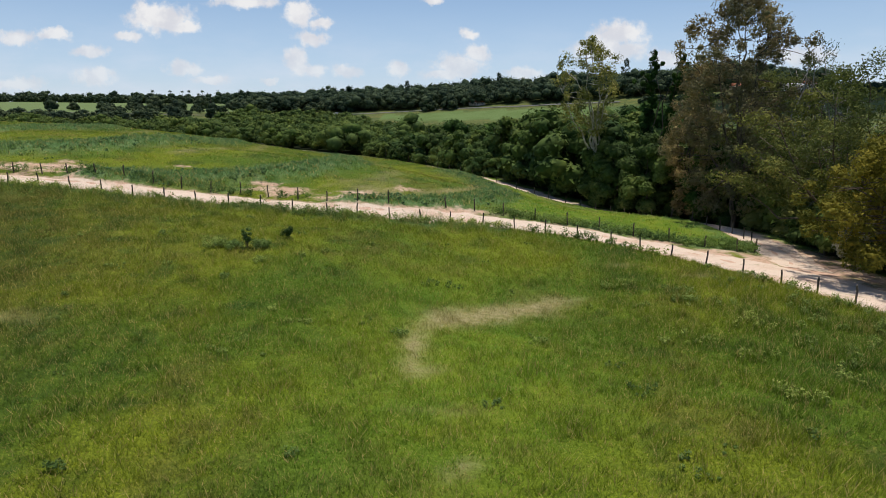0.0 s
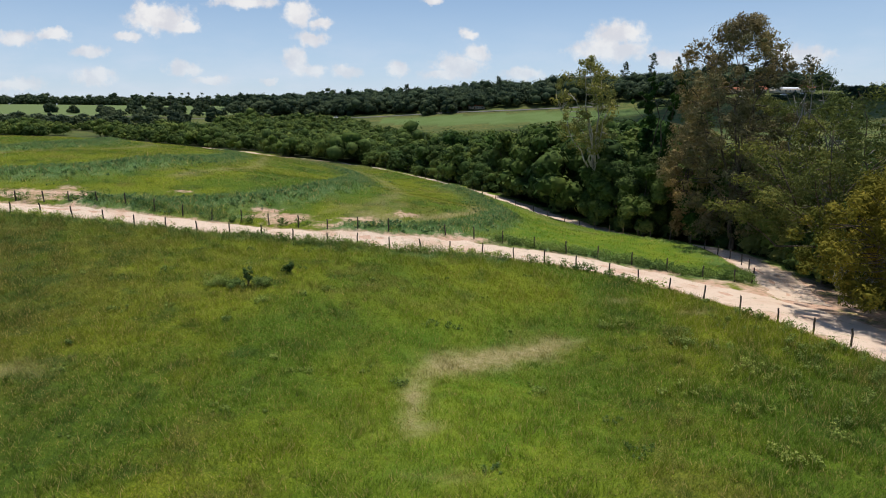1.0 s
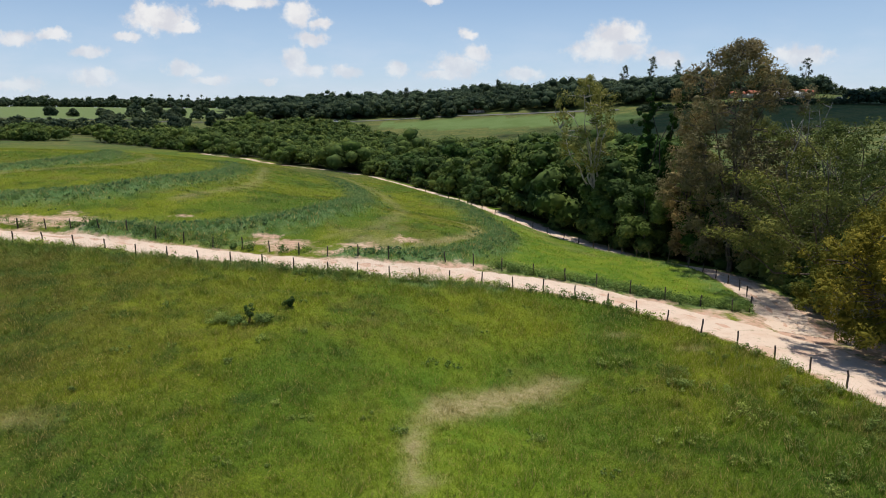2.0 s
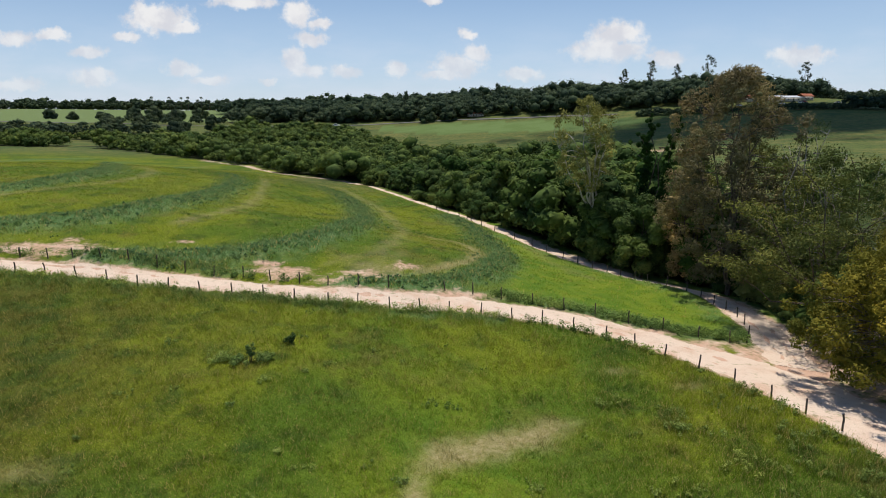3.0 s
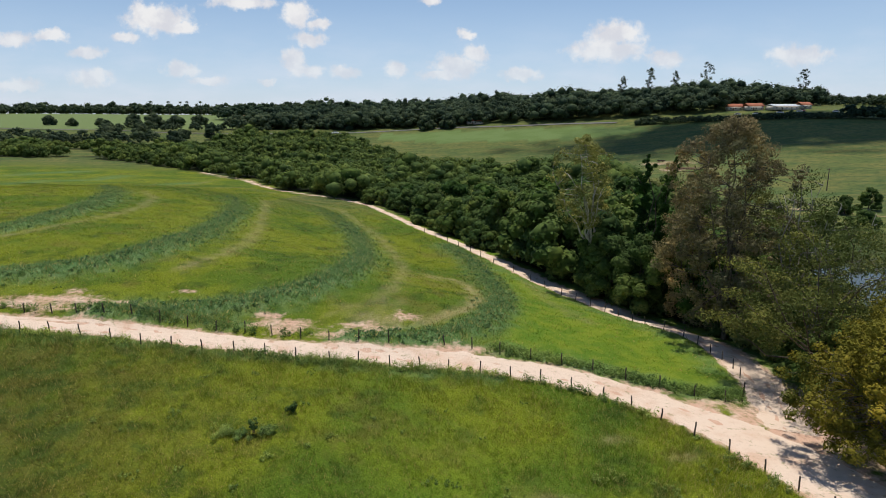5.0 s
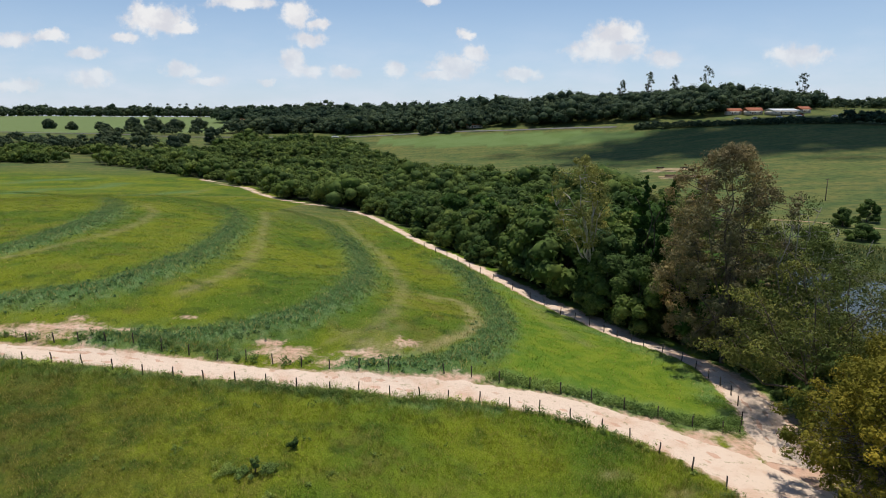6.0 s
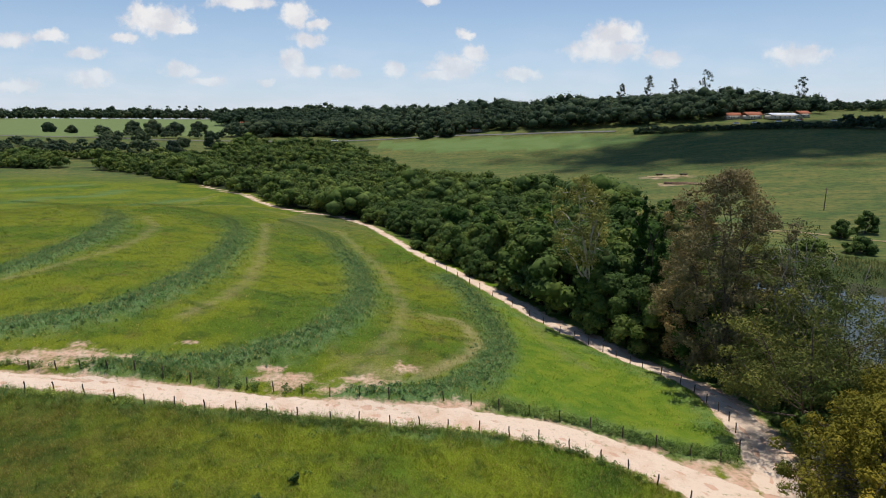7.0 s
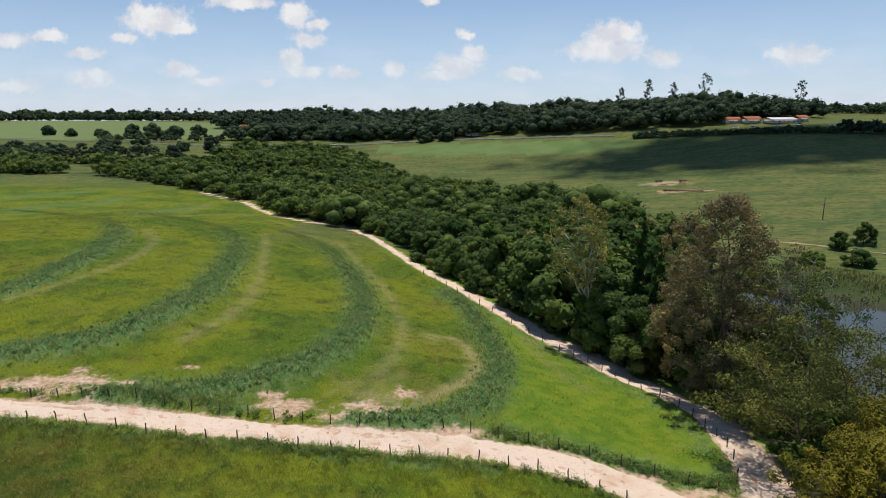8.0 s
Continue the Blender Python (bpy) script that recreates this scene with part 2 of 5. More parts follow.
def zones(x, y):
    """How bare, lush, dry and wooded the ground is; then crop, rich pasture and far meadow."""
    j = 0.55 * wave(x, y, 4.0, 11) + 0.35 * wave(x, y, 1.3, 12)
    step = lambda d, w: 1 / (1 + np.exp(np.clip(d / w, -40, 40)))
    bare = np.maximum(step(off_road(x, y, ROAD_A, ROAD_A_HALF) - 0.1 + 0.7 * j, 0.3), step(off_road(x, y, ROAD_B, ROAD_B_HALF) - 0.1 + 0.7 * j, 0.3))
    for cx, cy, rx, ry in BARE_SPOTS:
        q = np.sqrt(((x - cx) / rx) ** 2 + ((y - cy) / ry) ** 2)
        bare = np.maximum(bare, 0.8 * step(q - 0.95 + 0.6 * j, 0.22))
    lush = np.zeros(np.shape(x))
    for bank, w in ((BANK_A, 3.6), (BANK_B, 3.4), (BANK_C, 3.0), (BANK_D, 2.8), (VERGE_E, 1.7), (VERGE_W, 1.0)):
        lush = np.maximum(lush, step(span(x, y, bank) - w + 1.8 * j, 0.9) * np.clip((250 - y) / 90, 0.2, 1))
    edge = off_road(x, y, ROAD_A, ROAD_A_HALF)
    lush = np.maximum(lush, 0.75 * step(np.abs(edge - 1.1) - 0.8 + 1.0 * j, 0.4) * (y < 78.5) * (x < 8))
    lush = np.maximum(lush, 0.6 * step(np.abs(off_road(x, y, ROAD_B, ROAD_B_HALF) - 2.2) - 1.6 + 2.2 * j, 0.8) * (y > 80) * (y < 150))
    dry = np.maximum(step(span(x, y, DRY_PATH) - 0.55 + 0.6 * j, 0.25), step(span(x, y, DRY_CORE) - 1.5 + 0.9 * j, 0.35))
    for line in MOWN:
        dry = np.maximum(dry, 0.62 * step(span(x, y, line) - 0.6 + 1.3 * j, 0.5))
    dry = np.maximum(dry, 0.95 * step(span(x, y, RIM) - 0.8 + 0.8 * j, 0.3))
    dry = np.maximum(dry, 0.4 * step(span(x, y, STREAK) - 0.8 + 1.6 * j, 0.6))
    for cx, cy, rx, ry in DRY_SPOTS:
        dry = np.maximum(dry, 0.6 * step(np.hypot((x - cx) / rx, (y - cy) / ry) - 0.8 + 0.7 * j, 0.2))
    for line in TUFTY:
        lush = np.maximum(lush, 0.8 * step(span(x, y, line) - 4 + 3 * j, 1.5))
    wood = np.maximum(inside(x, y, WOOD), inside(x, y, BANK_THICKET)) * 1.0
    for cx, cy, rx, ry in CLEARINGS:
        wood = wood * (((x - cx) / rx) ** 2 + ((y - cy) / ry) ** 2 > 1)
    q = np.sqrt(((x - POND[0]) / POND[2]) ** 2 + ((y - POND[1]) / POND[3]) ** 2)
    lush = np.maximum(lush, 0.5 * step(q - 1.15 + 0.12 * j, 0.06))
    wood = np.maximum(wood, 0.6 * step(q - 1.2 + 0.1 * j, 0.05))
    fresh = (x > np.interp(y, [78, 83, 96, 110, 125, 141, 154, 190, 240], [12, 8, 12, 14, 13, 10, 4, -14, -32])) * (y > 72) * (y < 260) * 1.0
    fresh = np.maximum(fresh, np.minimum(1.0, np.exp(-((x - 1.0) / 8) ** 2 - ((y - 38) / 18) ** 2 + 0.5 * j)))
    far = np.where(x > -60, np.maximum(np.clip((y - 190) / 60, 0, 1), np.clip((x - 58) / 20, 0, 1) * (y > 90)), np.clip((y - 380) / 60, 0, 1))
    return bare, lush, dry, wood, inside(x, y, CROP) * 1.0, inside(x, y, RICH) * 1.0, far, fresh


# ================= materials =================
def material(name):
    m = bpy.data.materials.new(name)
    m.use_nodes = True
    m.node_tree.nodes.clear()
    return m, m.node_tree


def finish(m, tr, color, rough=0.8, bump=None, strength=0.3, dist=0.05, metal=0.0, spec=0.3, leaf=0.0, normal=None):
    ins = {"Base Color": color, "Roughness": rough, "Metallic": metal, "Specular IOR Level": spec}
    if bump is not None:
        ins["Normal"] = node(tr, "ShaderNodeBump", {"Height": bump, "Strength": strength, "Distance": dist}).outputs[0]
    if normal is not None:
        ins["Normal"] = normal
    b = node(tr, "ShaderNodeBsdfPrincipled", {k: v for k, v in ins.items() if isinstance(v, bpy.types.NodeSocket) or k != "Base Color"})
    if not isinstance(color, bpy.types.NodeSocket):
        b.inputs["Base Color"].default_value = (*color, 1)
    out = b.outputs[0]
    if leaf:
        t = node(tr, "ShaderNodeBsdfTranslucent")
        if isinstance(color, bpy.types.NodeSocket):
            tr.links.new(color, t.inputs[0])
        else:
            t.inputs[0].default_value = (*color, 1)
        out = node(tr, "ShaderNodeMixShader", {0: leaf, 1: out, 2: t.outputs[0]}).outputs[0]
    node(tr, "ShaderNodeOutputMaterial", {0: out})
    return m


STRAW, LIME, GREEN, DEEP = (0.38, 0.30, 0.12), (0.198, 0.238, 0.018), (0.106, 0.174, 0.017), (0.045, 0.088, 0.016)
SAND, CLAY = (0.68, 0.53, 0.41), (0.56, 0.36, 0.245)


def sand_color(tr, pos):
    c = mixc(tr, ramp(tr, noisen(tr, pos, 0.22, 4), 0.48, 0.72, 0, 0.8), SAND, CLAY)
    c = mixc(tr, ramp(tr, noisen(tr, pos, 2.2, 5), 0.56, 0.74, 0, 0.4), c, (0.36, 0.25, 0.16))
    return mixc(tr, ramp(tr, noisen(tr, pos, 9.0, 3), 0.45, 0.7, 0, 0.4), c, (0.72, 0.58, 0.45))


def meadow_color(tr, pos, blades):
    z = node(tr, "ShaderNodeAttribute", attribute="growth")
    f = node(tr, "ShaderNodeAttribute", attribute="crops")
    zs = node(tr, "ShaderNodeSeparateColor", {0: z.outputs["Color"]})
    fs = node(tr, "ShaderNodeSeparateColor", {0: f.outputs["Color"]})
    big = noisen(tr, pos, 0.045, 4, 0.55)
    mid = noisen(tr, pos, 0.28, 5, 0.6)
    small = noisen(tr, pos, 1.7, 4, 0.6)
    c = mixc(tr, ramp(tr, big, 0.40, 0.58), GREEN, LIME)
    c = mixc(tr, ramp(tr, mid, 0.48, 0.70, 0, 0.72), c, DEEP)
    c = mixc(tr, ramp(tr, noisen(tr, pos, 0.11, 6, 0.7), 0.53, 0.66, 0, 0.4), c, (0.18, 0.145, 0.045))
    west = ramp(tr, node(tr, "ShaderNodeSeparateXYZ", {0: pos}).outputs[0], -12.0, -42.0)
    south = ramp(tr, node(tr, "ShaderNodeSeparateXYZ", {0: pos}).outputs[1], 84.0, 66.0)
    dull = mathn(tr, "MULTIPLY", mathn(tr, "MULTIPLY", west, south), ramp(tr, noisen(tr, pos, 0.16, 5, 0.65), 0.34, 0.6, 0.25, 0.85))
    c = mixc(tr, dull, c, mixc(tr, ramp(tr, mid, 0.4, 0.6), (0.125, 0.12, 0.026), (0.07, 0.10, 0.02)))
    c = mixc(tr, ramp(tr, small, 0.58, 0.78, 0, 0.4), c, STRAW)
    c = mixc(tr, ramp(tr, mathn(tr, "ADD", mid, mathn(tr, "MULTIPLY", small, 0.5)), 0.62, 0.45, 0, 0.5), c, LIME)
    grain = noisen(tr, pos, 7.0, 5, 0.7)
    c = mixc(tr, ramp(tr, grain, 0.38, 0.58, 0.7, 0.0), c, mixc(tr, 1.0, c, (0.4, 0.46, 0.38), "MULTIPLY"))
    c = mixc(tr, ramp(tr, grain, 0.54, 0.68, 0.0, 0.6), c, mixc(tr, 1.0, c, (1.75, 1.6, 1.5), "MULTIPLY"))
    fine = noisen(tr, pos, 19.0, 3, 0.75)
    c = mixc(tr, ramp(tr, fine, 0.34, 0.5, 0.55, 0.0), c, mixc(tr, 1.0, c, (0.36, 0.42, 0.36), "MULTIPLY"))
    c = mixc(tr, ramp(tr, fine, 0.54, 0.68, 0.0, 0.5), c, mixc(tr, 1.0, c, (1.7, 1.55, 1.4), "MULTIPLY"))
    # far pasture and crops
    c = mixc(tr, mathn(tr, "MULTIPLY", f.outputs["Alpha"], 0.65), c, mixc(tr, ramp(tr, mid, 0.4, 0.65), (0.105, 0.205, 0.018), (0.235, 0.31, 0.028)))
    meadow = mixc(tr, ramp(tr, noisen(tr, pos, 0.02, 5), 0.38, 0.62), (0.12, 0.155, 0.045), (0.085, 0.13, 0.04))
    meadow = mixc(tr, ramp(tr, noisen(tr, vmath(tr, "MULTIPLY", pos, (0.35, 1.0, 1.0)), 0.11, 6, 0.7), 0.40, 0.62, 0, 0.85), meadow, (0.20, 0.19, 0.06))
    meadow = mixc(tr, ramp(tr, noisen(tr, vmath(tr, "MULTIPLY", pos, (0.5, 1.0, 1.0)), 0.5, 5, 0.7), 0.44, 0.64, 0, 0.8), meadow, (0.048, 0.085, 0.03))
    c = mixc(tr, fs.outputs[2], c, meadow)
    c = mixc(tr, fs.outputs[1], c, mixc(tr, ramp(tr, noisen(tr, pos, 0.05, 4), 0.4, 0.6), (0.15, 0.22, 0.075), (0.13, 0.195, 0.06)))
    c = mixc(tr, fs.outputs[0], c, mixc(tr, noisen(tr, pos, 0.05, 4), (0.19, 0.25, 0.10), (0.15, 0.21, 0.075)))
    lush = mixc(tr, ramp(tr, noisen(tr, pos, 0.9, 4), 0.4, 0.65), (0.095, 0.18, 0.06), (0.165, 0.255, 0.11))
    c = mixc(tr, zs.outputs[1], c, lush)
    dry = mixc(tr, ramp(tr, noisen(tr, pos, 1.8, 6, 0.7), 0.35, 0.65), (0.42, 0.35, 0.19), (0.25, 0.22, 0.085))
    c = mixc(tr, mathn(tr, "MULTIPLY", zs.outputs[2], 0.95), c, dry)
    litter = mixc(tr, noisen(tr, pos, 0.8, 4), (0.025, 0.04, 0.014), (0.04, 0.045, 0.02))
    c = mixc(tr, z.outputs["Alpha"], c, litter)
    if not blades:
        c = mixc(tr, 1.0, c, (0.86, 0.84, 0.8), "MULTIPLY")
        rag = mathn(tr, "ADD", zs.outputs[0], mathn(tr, "MULTIPLY", mathn(tr, "SUBTRACT", noisen(tr, pos, 1.6, 5), 0.5), 1.1))
        c = mixc(tr, ramp(tr, rag, 0.30, 0.92), c, mixc(tr, ramp(tr, noisen(tr, pos, 0.5, 4), 0.3, 0.62, 0.35, 0.95), sand_color(tr, pos), (0.57, 0.355, 0.25)))
    return c


def ground_material():
    m, tr = material("pasture_ground")
    pos = node(tr, "ShaderNodeNewGeometry").outputs["Position"]
    h = mathn(tr, "ADD", noisen(tr, pos, 1.1, 6, 0.65), mathn(tr, "MULTIPLY", noisen(tr, pos, 5.0, 4), 0.5))
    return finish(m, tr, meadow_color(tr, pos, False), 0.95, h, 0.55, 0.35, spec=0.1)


def blade_material():
    m, tr = material("grass_blades")
    geo = node(tr, "ShaderNodeNewGeometry")
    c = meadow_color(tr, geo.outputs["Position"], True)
    rnd = geo.outputs["Random Per Island"]
    c = mixc(tr, ramp(tr, rnd, 0.0, 1.0, 0.0, 0.9), c, mixc(tr, 1.0, c, (0.56, 0.62, 0.54), "MULTIPLY"))
    c = mixc(tr, ramp(tr, rnd, 0.84, 0.88, 0.0, 0.75), c, STRAW)
    c = mixc(tr, 1.0, c, (1.65, 1.6, 1.45), "MULTIPLY")
    up = vmath(tr, "NORMALIZE", vmath(tr, "ADD", vmath(tr, "MULTIPLY", geo.outputs["Normal"], (0.45, 0.45, 0.45)), (0, 0, 0.9)))
    return finish(m, tr, c, 0.7, spec=0.12, leaf=0.5, normal=up)


def sand_material():
    m, tr = material("sandy_track")
    pos = node(tr, "ShaderNodeNewGeometry").outputs["Position"]
    c = sand_color(tr, pos)
    c = mixc(tr, ramp(tr, noisen(tr, pos, 0.9, 6, 0.7), 0.57, 0.68, 0, 0.7), c, (0.22, 0.20, 0.085))
    h = mathn(tr, "ADD", noisen(tr, pos, 1.4, 5), mathn(tr, "MULTIPLY", noisen(tr, pos, 8.0, 5), 0.4))
    return finish(m, tr, c, 0.95, h, 0.6, 0.15, spec=0.1)


def leaf_material(name, a, b, dark, leaf=0.18, dead=0.0):
    """Foliage: two greens mixed leaf by leaf, a darker share, and a tint tree by tree."""
    m, tr = material(name)
    geo = node(tr, "ShaderNodeNewGeometry")
    rnd = geo.outputs["Random Per Island"]
    pos = geo.outputs["Position"]
    c = mixc(tr, rnd, a, b)
    c = mixc(tr, ramp(tr, noisen(tr, pos, 0.45, 3), 0.45, 0.7, 0, 0.7), c, dark)
    if dead:
        c = mixc(tr, ramp(tr, noisen(tr, pos, 0.16, 3), 0.40, 0.62, 0, dead), c, (0.28, 0.20, 0.115))
    c = mixc(tr, 1.0, c, mixc(tr, ramp(tr, noisen(tr, pos, 0.07, 3), 0.36, 0.62), (0.70, 0.76, 0.86), (1.22, 1.14, 1.08)), "MULTIPLY")
    plot = node(tr, "ShaderNodeTexVoronoi", {"Vector": vmath(tr, "MULTIPLY", pos, (1, 1, 0.15)), "Scale": 0.15}).outputs["Color"]
    plot = node(tr, "ShaderNodeSeparateColor", {0: plot}).outputs[0]
    c = mixc(tr, 1.0, c, mixc(tr, plot, (0.66, 0.74, 0.76), (1.32, 1.22, 1.12)), "MULTIPLY")
    obj = node(tr, "ShaderNodeObjectInfo").outputs["Random"]
    c = mixc(tr, 1.0, c, mixc(tr, obj, (0.72, 0.80, 0.75), (1.22, 1.12, 0.95)), "MULTIPLY")
    return finish(m, tr, c, 0.75, spec=0.08, leaf=leaf)


def bark_material(name, a, b):
    m, tr = material(name)
    pos = node(tr, "ShaderNodeNewGeometry").outputs["Position"]
    stretched = vmath(tr, "MULTIPLY", pos, (3.0, 3.0, 0.6))
    c = mixc(tr, ramp(tr, noisen(tr, stretched, 1.5, 5), 0.35, 0.65), a, b)
    return finish(m, tr, c, 0.9, noisen(tr, stretched, 6.0, 4), 0.5, 0.05, spec=0.1)


def plain_material(name, a, b, rough=0.7, scale=1.0, spec=0.3, metal=0.0):
    m, tr = material(name)
    pos = node(tr, "ShaderNodeNewGeometry").outputs["Position"]
    c = mixc(tr, ramp(tr, noisen(tr, pos, scale, 5), 0.35, 0.65), a, b)
    return finish(m, tr, c, rough, noisen(tr, pos, scale * 6, 4), 0.25, 0.03, metal=metal, spec=spec)


def water_material():
    m, tr = material("pond_water")
    pos = node(tr, "ShaderNodeNewGeometry").outputs["Position"]
    c = mixc(tr, noisen(tr, pos, 0.08, 3), (0.05, 0.055, 0.035), (0.075, 0.07, 0.045))
    h = noisen(tr, vmath(tr, "MULTIPLY", pos, (1.0, 2.0, 1.0)), 2.5, 3)
    return finish(m, tr, c, 0.06, h, 0.06, 0.05, spec=0.5)


M_GROUND, M_BLADE, M_SAND, M_WATER = ground_material(), blade_material(), sand_material(), water_material()
M_LEAF = leaf_material("broad_leaves", (0.066, 0.115, 0.025), (0.125, 0.175, 0.052), (0.026, 0.05, 0.014), 0.14)
M_LEAF_DARK = leaf_material("vine_leaves", (0.035, 0.08, 0.016), (0.055, 0.11, 0.022), (0.018, 0.04, 0.01))
M_LEAF_GUM = leaf_material("gum_leaves", (0.20, 0.23, 0.065), (0.28, 0.285, 0.105), (0.12, 0.145, 0.05), 0.28)
M_LEAF_BROWN = leaf_material("browning_gum_leaves", (0.27, 0.235, 0.11), (0.33, 0.265, 0.145), (0.16, 0.14, 0.068), 0.28, 0.5)
M_LEAF_LIME = leaf_material("feathery_leaves", (0.13, 0.16, 0.04), (0.185, 0.20, 0.062), (0.07, 0.092, 0.028), 0.26)
M_LEAF_GOLD = leaf_material("yellowing_leaves", (0.21, 0.195, 0.027), (0.27, 0.235, 0.038), (0.125, 0.125, 0.02), 0.25)
# distant foliage: blue of aerial haze mixed into the leaf colours
M_LEAF_HAZED = leaf_material("hazed_far_leaves", (0.05, 0.082, 0.046), (0.08, 0.112, 0.066), (0.026, 0.043, 0.032))
M_WEED = leaf_material("weed_leaves", (0.20, 0.30, 0.075), (0.31, 0.39, 0.13), (0.13, 0.20, 0.05), 0.35)
M_BANK = leaf_material("bank_herbs", (0.19, 0.31, 0.12), (0.29, 0.40, 0.20), (0.13, 0.22, 0.08), 0.4)
M_BARK = bark_material("grey_bark", (0.16, 0.13, 0.10), (0.07, 0.055, 0.04))
M_LEAF_PALE = leaf_material("pale_grey_leaves", (0.30, 0.31, 0.24), (0.42, 0.42, 0.36), (0.16, 0.17, 0.11), 0.2)
M_BARK_GREY = bark_material("silver_grey_bark", (0.34, 0.32, 0.29), (0.20, 0.18, 0.16))
M_BARK_PALE = bark_material("pale_bark", (0.55, 0.50, 0.44), (0.30, 0.26, 0.21))
M_POST = bark_material("weathered_post", (0.15, 0.12, 0.095), (0.06, 0.048, 0.038))


# ================= meshes =================
def mesh_of(name, verts, faces, mat, smooth=False, extra=None):
    """A mesh from arrays; all faces have the same count of corners."""
    verts, faces = np.asarray(verts, np.float32), np.asarray(faces, np.int32)
    me = bpy.data.meshes.new(name)
    n, k = faces.shape
    me.vertices.add(len(verts))
    me.vertices.foreach_set("co", verts.ravel())
    me.loops.add(n * k)
    me.loops.foreach_set("vertex_index", faces.ravel())
    me.polygons.add(n)
    me.polygons.foreach_set("loop_start", np.arange(0, n * k, k, dtype=np.int32))
    if smooth:
        me.polygons.foreach_set("use_smooth", np.ones(n, bool))
    for key, values in (extra or {}).items():
        a = me.attributes.new(key, "FLOAT_COLOR", "POINT")
        a.data.foreach_set("color", np.asarray(values, np.float32).ravel())
    me.update()
    me.validate()
    me.materials.append(mat)
    return me


def growth(x, y):
    bare, lush, dry, wood, crop, rich, far, fresh = zones(x, y)
    return {"growth": np.stack([bare, lush, dry, wood], -1), "crops": np.stack([crop, rich, far, fresh], -1)}


def part(name, me, parent, label=""):
    ob = new(name, me)
    ob.parent = parent
    return tagged(ob, label)


def thing(name, label, category, group="", at=None, kind=""):
    ob = new(name)
    if at is not None:
        ob.matrix_basis = at
    return tagged(ob, label, category, group, kind)


def graded(lo, hi, step, out_lo, out_hi, grow):
    a = list(np.arange(lo, hi + 1e-6, step))
    s = step
    while a[-1] < out_hi:
        s *= grow
        a.append(a[-1] + s)
    s = step
    while a[0] > out_lo:
        s *= grow
        a.insert(0, a[0] - s)
    return np.array(a)


def build_ground():
    xs = graded(-100, 62, 1.4, -4200, 4200, 1.055)
    ys = graded(10, 170, 1.4, -1500, 4800, 1.03)
    X, Y = np.meshgrid(xs, ys)
    V = np.stack([X, Y, land(X, Y)], -1).reshape(-1, 3)
    nx, ny = len(xs), len(ys)
    i = (np.arange(ny - 1)[:, None] * nx + np.arange(nx - 1)).ravel()
    F = np.stack([i, i + 1, i + nx + 1, i + nx], -1)
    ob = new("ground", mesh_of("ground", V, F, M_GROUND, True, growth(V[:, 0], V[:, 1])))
    tagged(ob, "rolling green pasture ground with worn sandy patches", "ground", kind="structure")


def resample(line, step):
    p = np.array(line, float)
    # rounded corners
    for _ in range(2):
        q = [p[0]]
        for a, b in zip(p, p[1:]):
            q += [a * 0.75 + b * 0.25, a * 0.25 + b * 0.75]
        p = np.array(q + [p[-1]])
    s = np.r_[0, np.cumsum(np.hypot(*np.diff(p, axis=0).T))]
    t = np.arange(0, s[-1], step)
    return np.stack([np.interp(t, s, p[:, 0]), np.interp(t, s, p[:, 1])], -1)


def arc(line):
    p = np.array(line, float)
    q = np.r_[0, np.cumsum(np.hypot(*np.diff(p, axis=0).T))]
    return q / q[-1]


def build_road(name, line, half, label, seed, mat, step=0.6, across=9, lift=0.05, rut=0.05, wander=0.55):
    c = resample(line, step)
    d = np.gradient(c, axis=0)
    d /= np.linalg.norm(d, axis=1)[:, None]
    side = np.stack([d[:, 1], -d[:, 0]], -1)
    u = np.linspace(-1, 1, across)
    half = half if np.isscalar(half) else np.interp(np.linspace(0, 1, len(c)), arc(line), half)[:]
    wl = half + wander * wave(c[:, 0], c[:, 1], 7, seed) + 0.4 * wander * wave(c[:, 0], c[:, 1], 1.7, seed + 1)
    wr = half + wander * wave(c[:, 0], c[:, 1], 6, seed + 2) + 0.4 * wander * wave(c[:, 0], c[:, 1], 1.5, seed + 3)
    off = np.where(u[None] < 0, u[None] * wl[:, None], u[None] * wr[:, None])
    P = c[:, None] + side[:, None] * off[..., None]
    z = land(P[..., 0], P[..., 1]) + lift - rut * (np.exp(-((np.abs(off) - 0.8) / 0.28) ** 2)) - 0.09 * (np.abs(u[None]) > 0.99)
    V = np.concatenate([P, z[..., None]], -1).reshape(-1, 3)
    i = (np.arange(len(c) - 1)[:, None] * across + np.arange(across - 1)).ravel()
    F = np.stack([i, i + 1, i + across + 1, i + across], -1)
    tagged(new(name, mesh_of(name, V, F, mat, True)), label, "road", kind="structure")


def build_pond():
    n, rings = 72, 8
    V, F = [], []
    for k in range(rings + 1):
        for a in np.linspace(0, 2 * math.pi, n, endpoint=False):
            r = (k / rings) * (1.08 + 0.03 * math.sin(3 * a + 1) + 0.02 * math.sin(7 * a))
            V.append((POND[0] + POND[2] * r * math.cos(a), POND[1] + POND[3] * r * math.sin(a), WATER))
    for k in range(rings):
        for i in range(n):
            F.append((k * n + i, k * n + (i + 1) % n, (k + 1) * n + (i + 1) % n, (k + 1) * n + i))
    tagged(new("water", mesh_of("water", V, F, M_WATER)), "still brown pond water reflecting the sky", "pond", kind="structure")


build_ground()
build_road("road_1", ROAD_A, ROAD_A_HALF, "pale sandy farm track with wheel ruts", 21, M_SAND, wander=0.28)
build_road("road_2", ROAD_B, ROAD_B_HALF, "pale sandy track along the edge of the woods", 31, M_SAND, step=0.8)
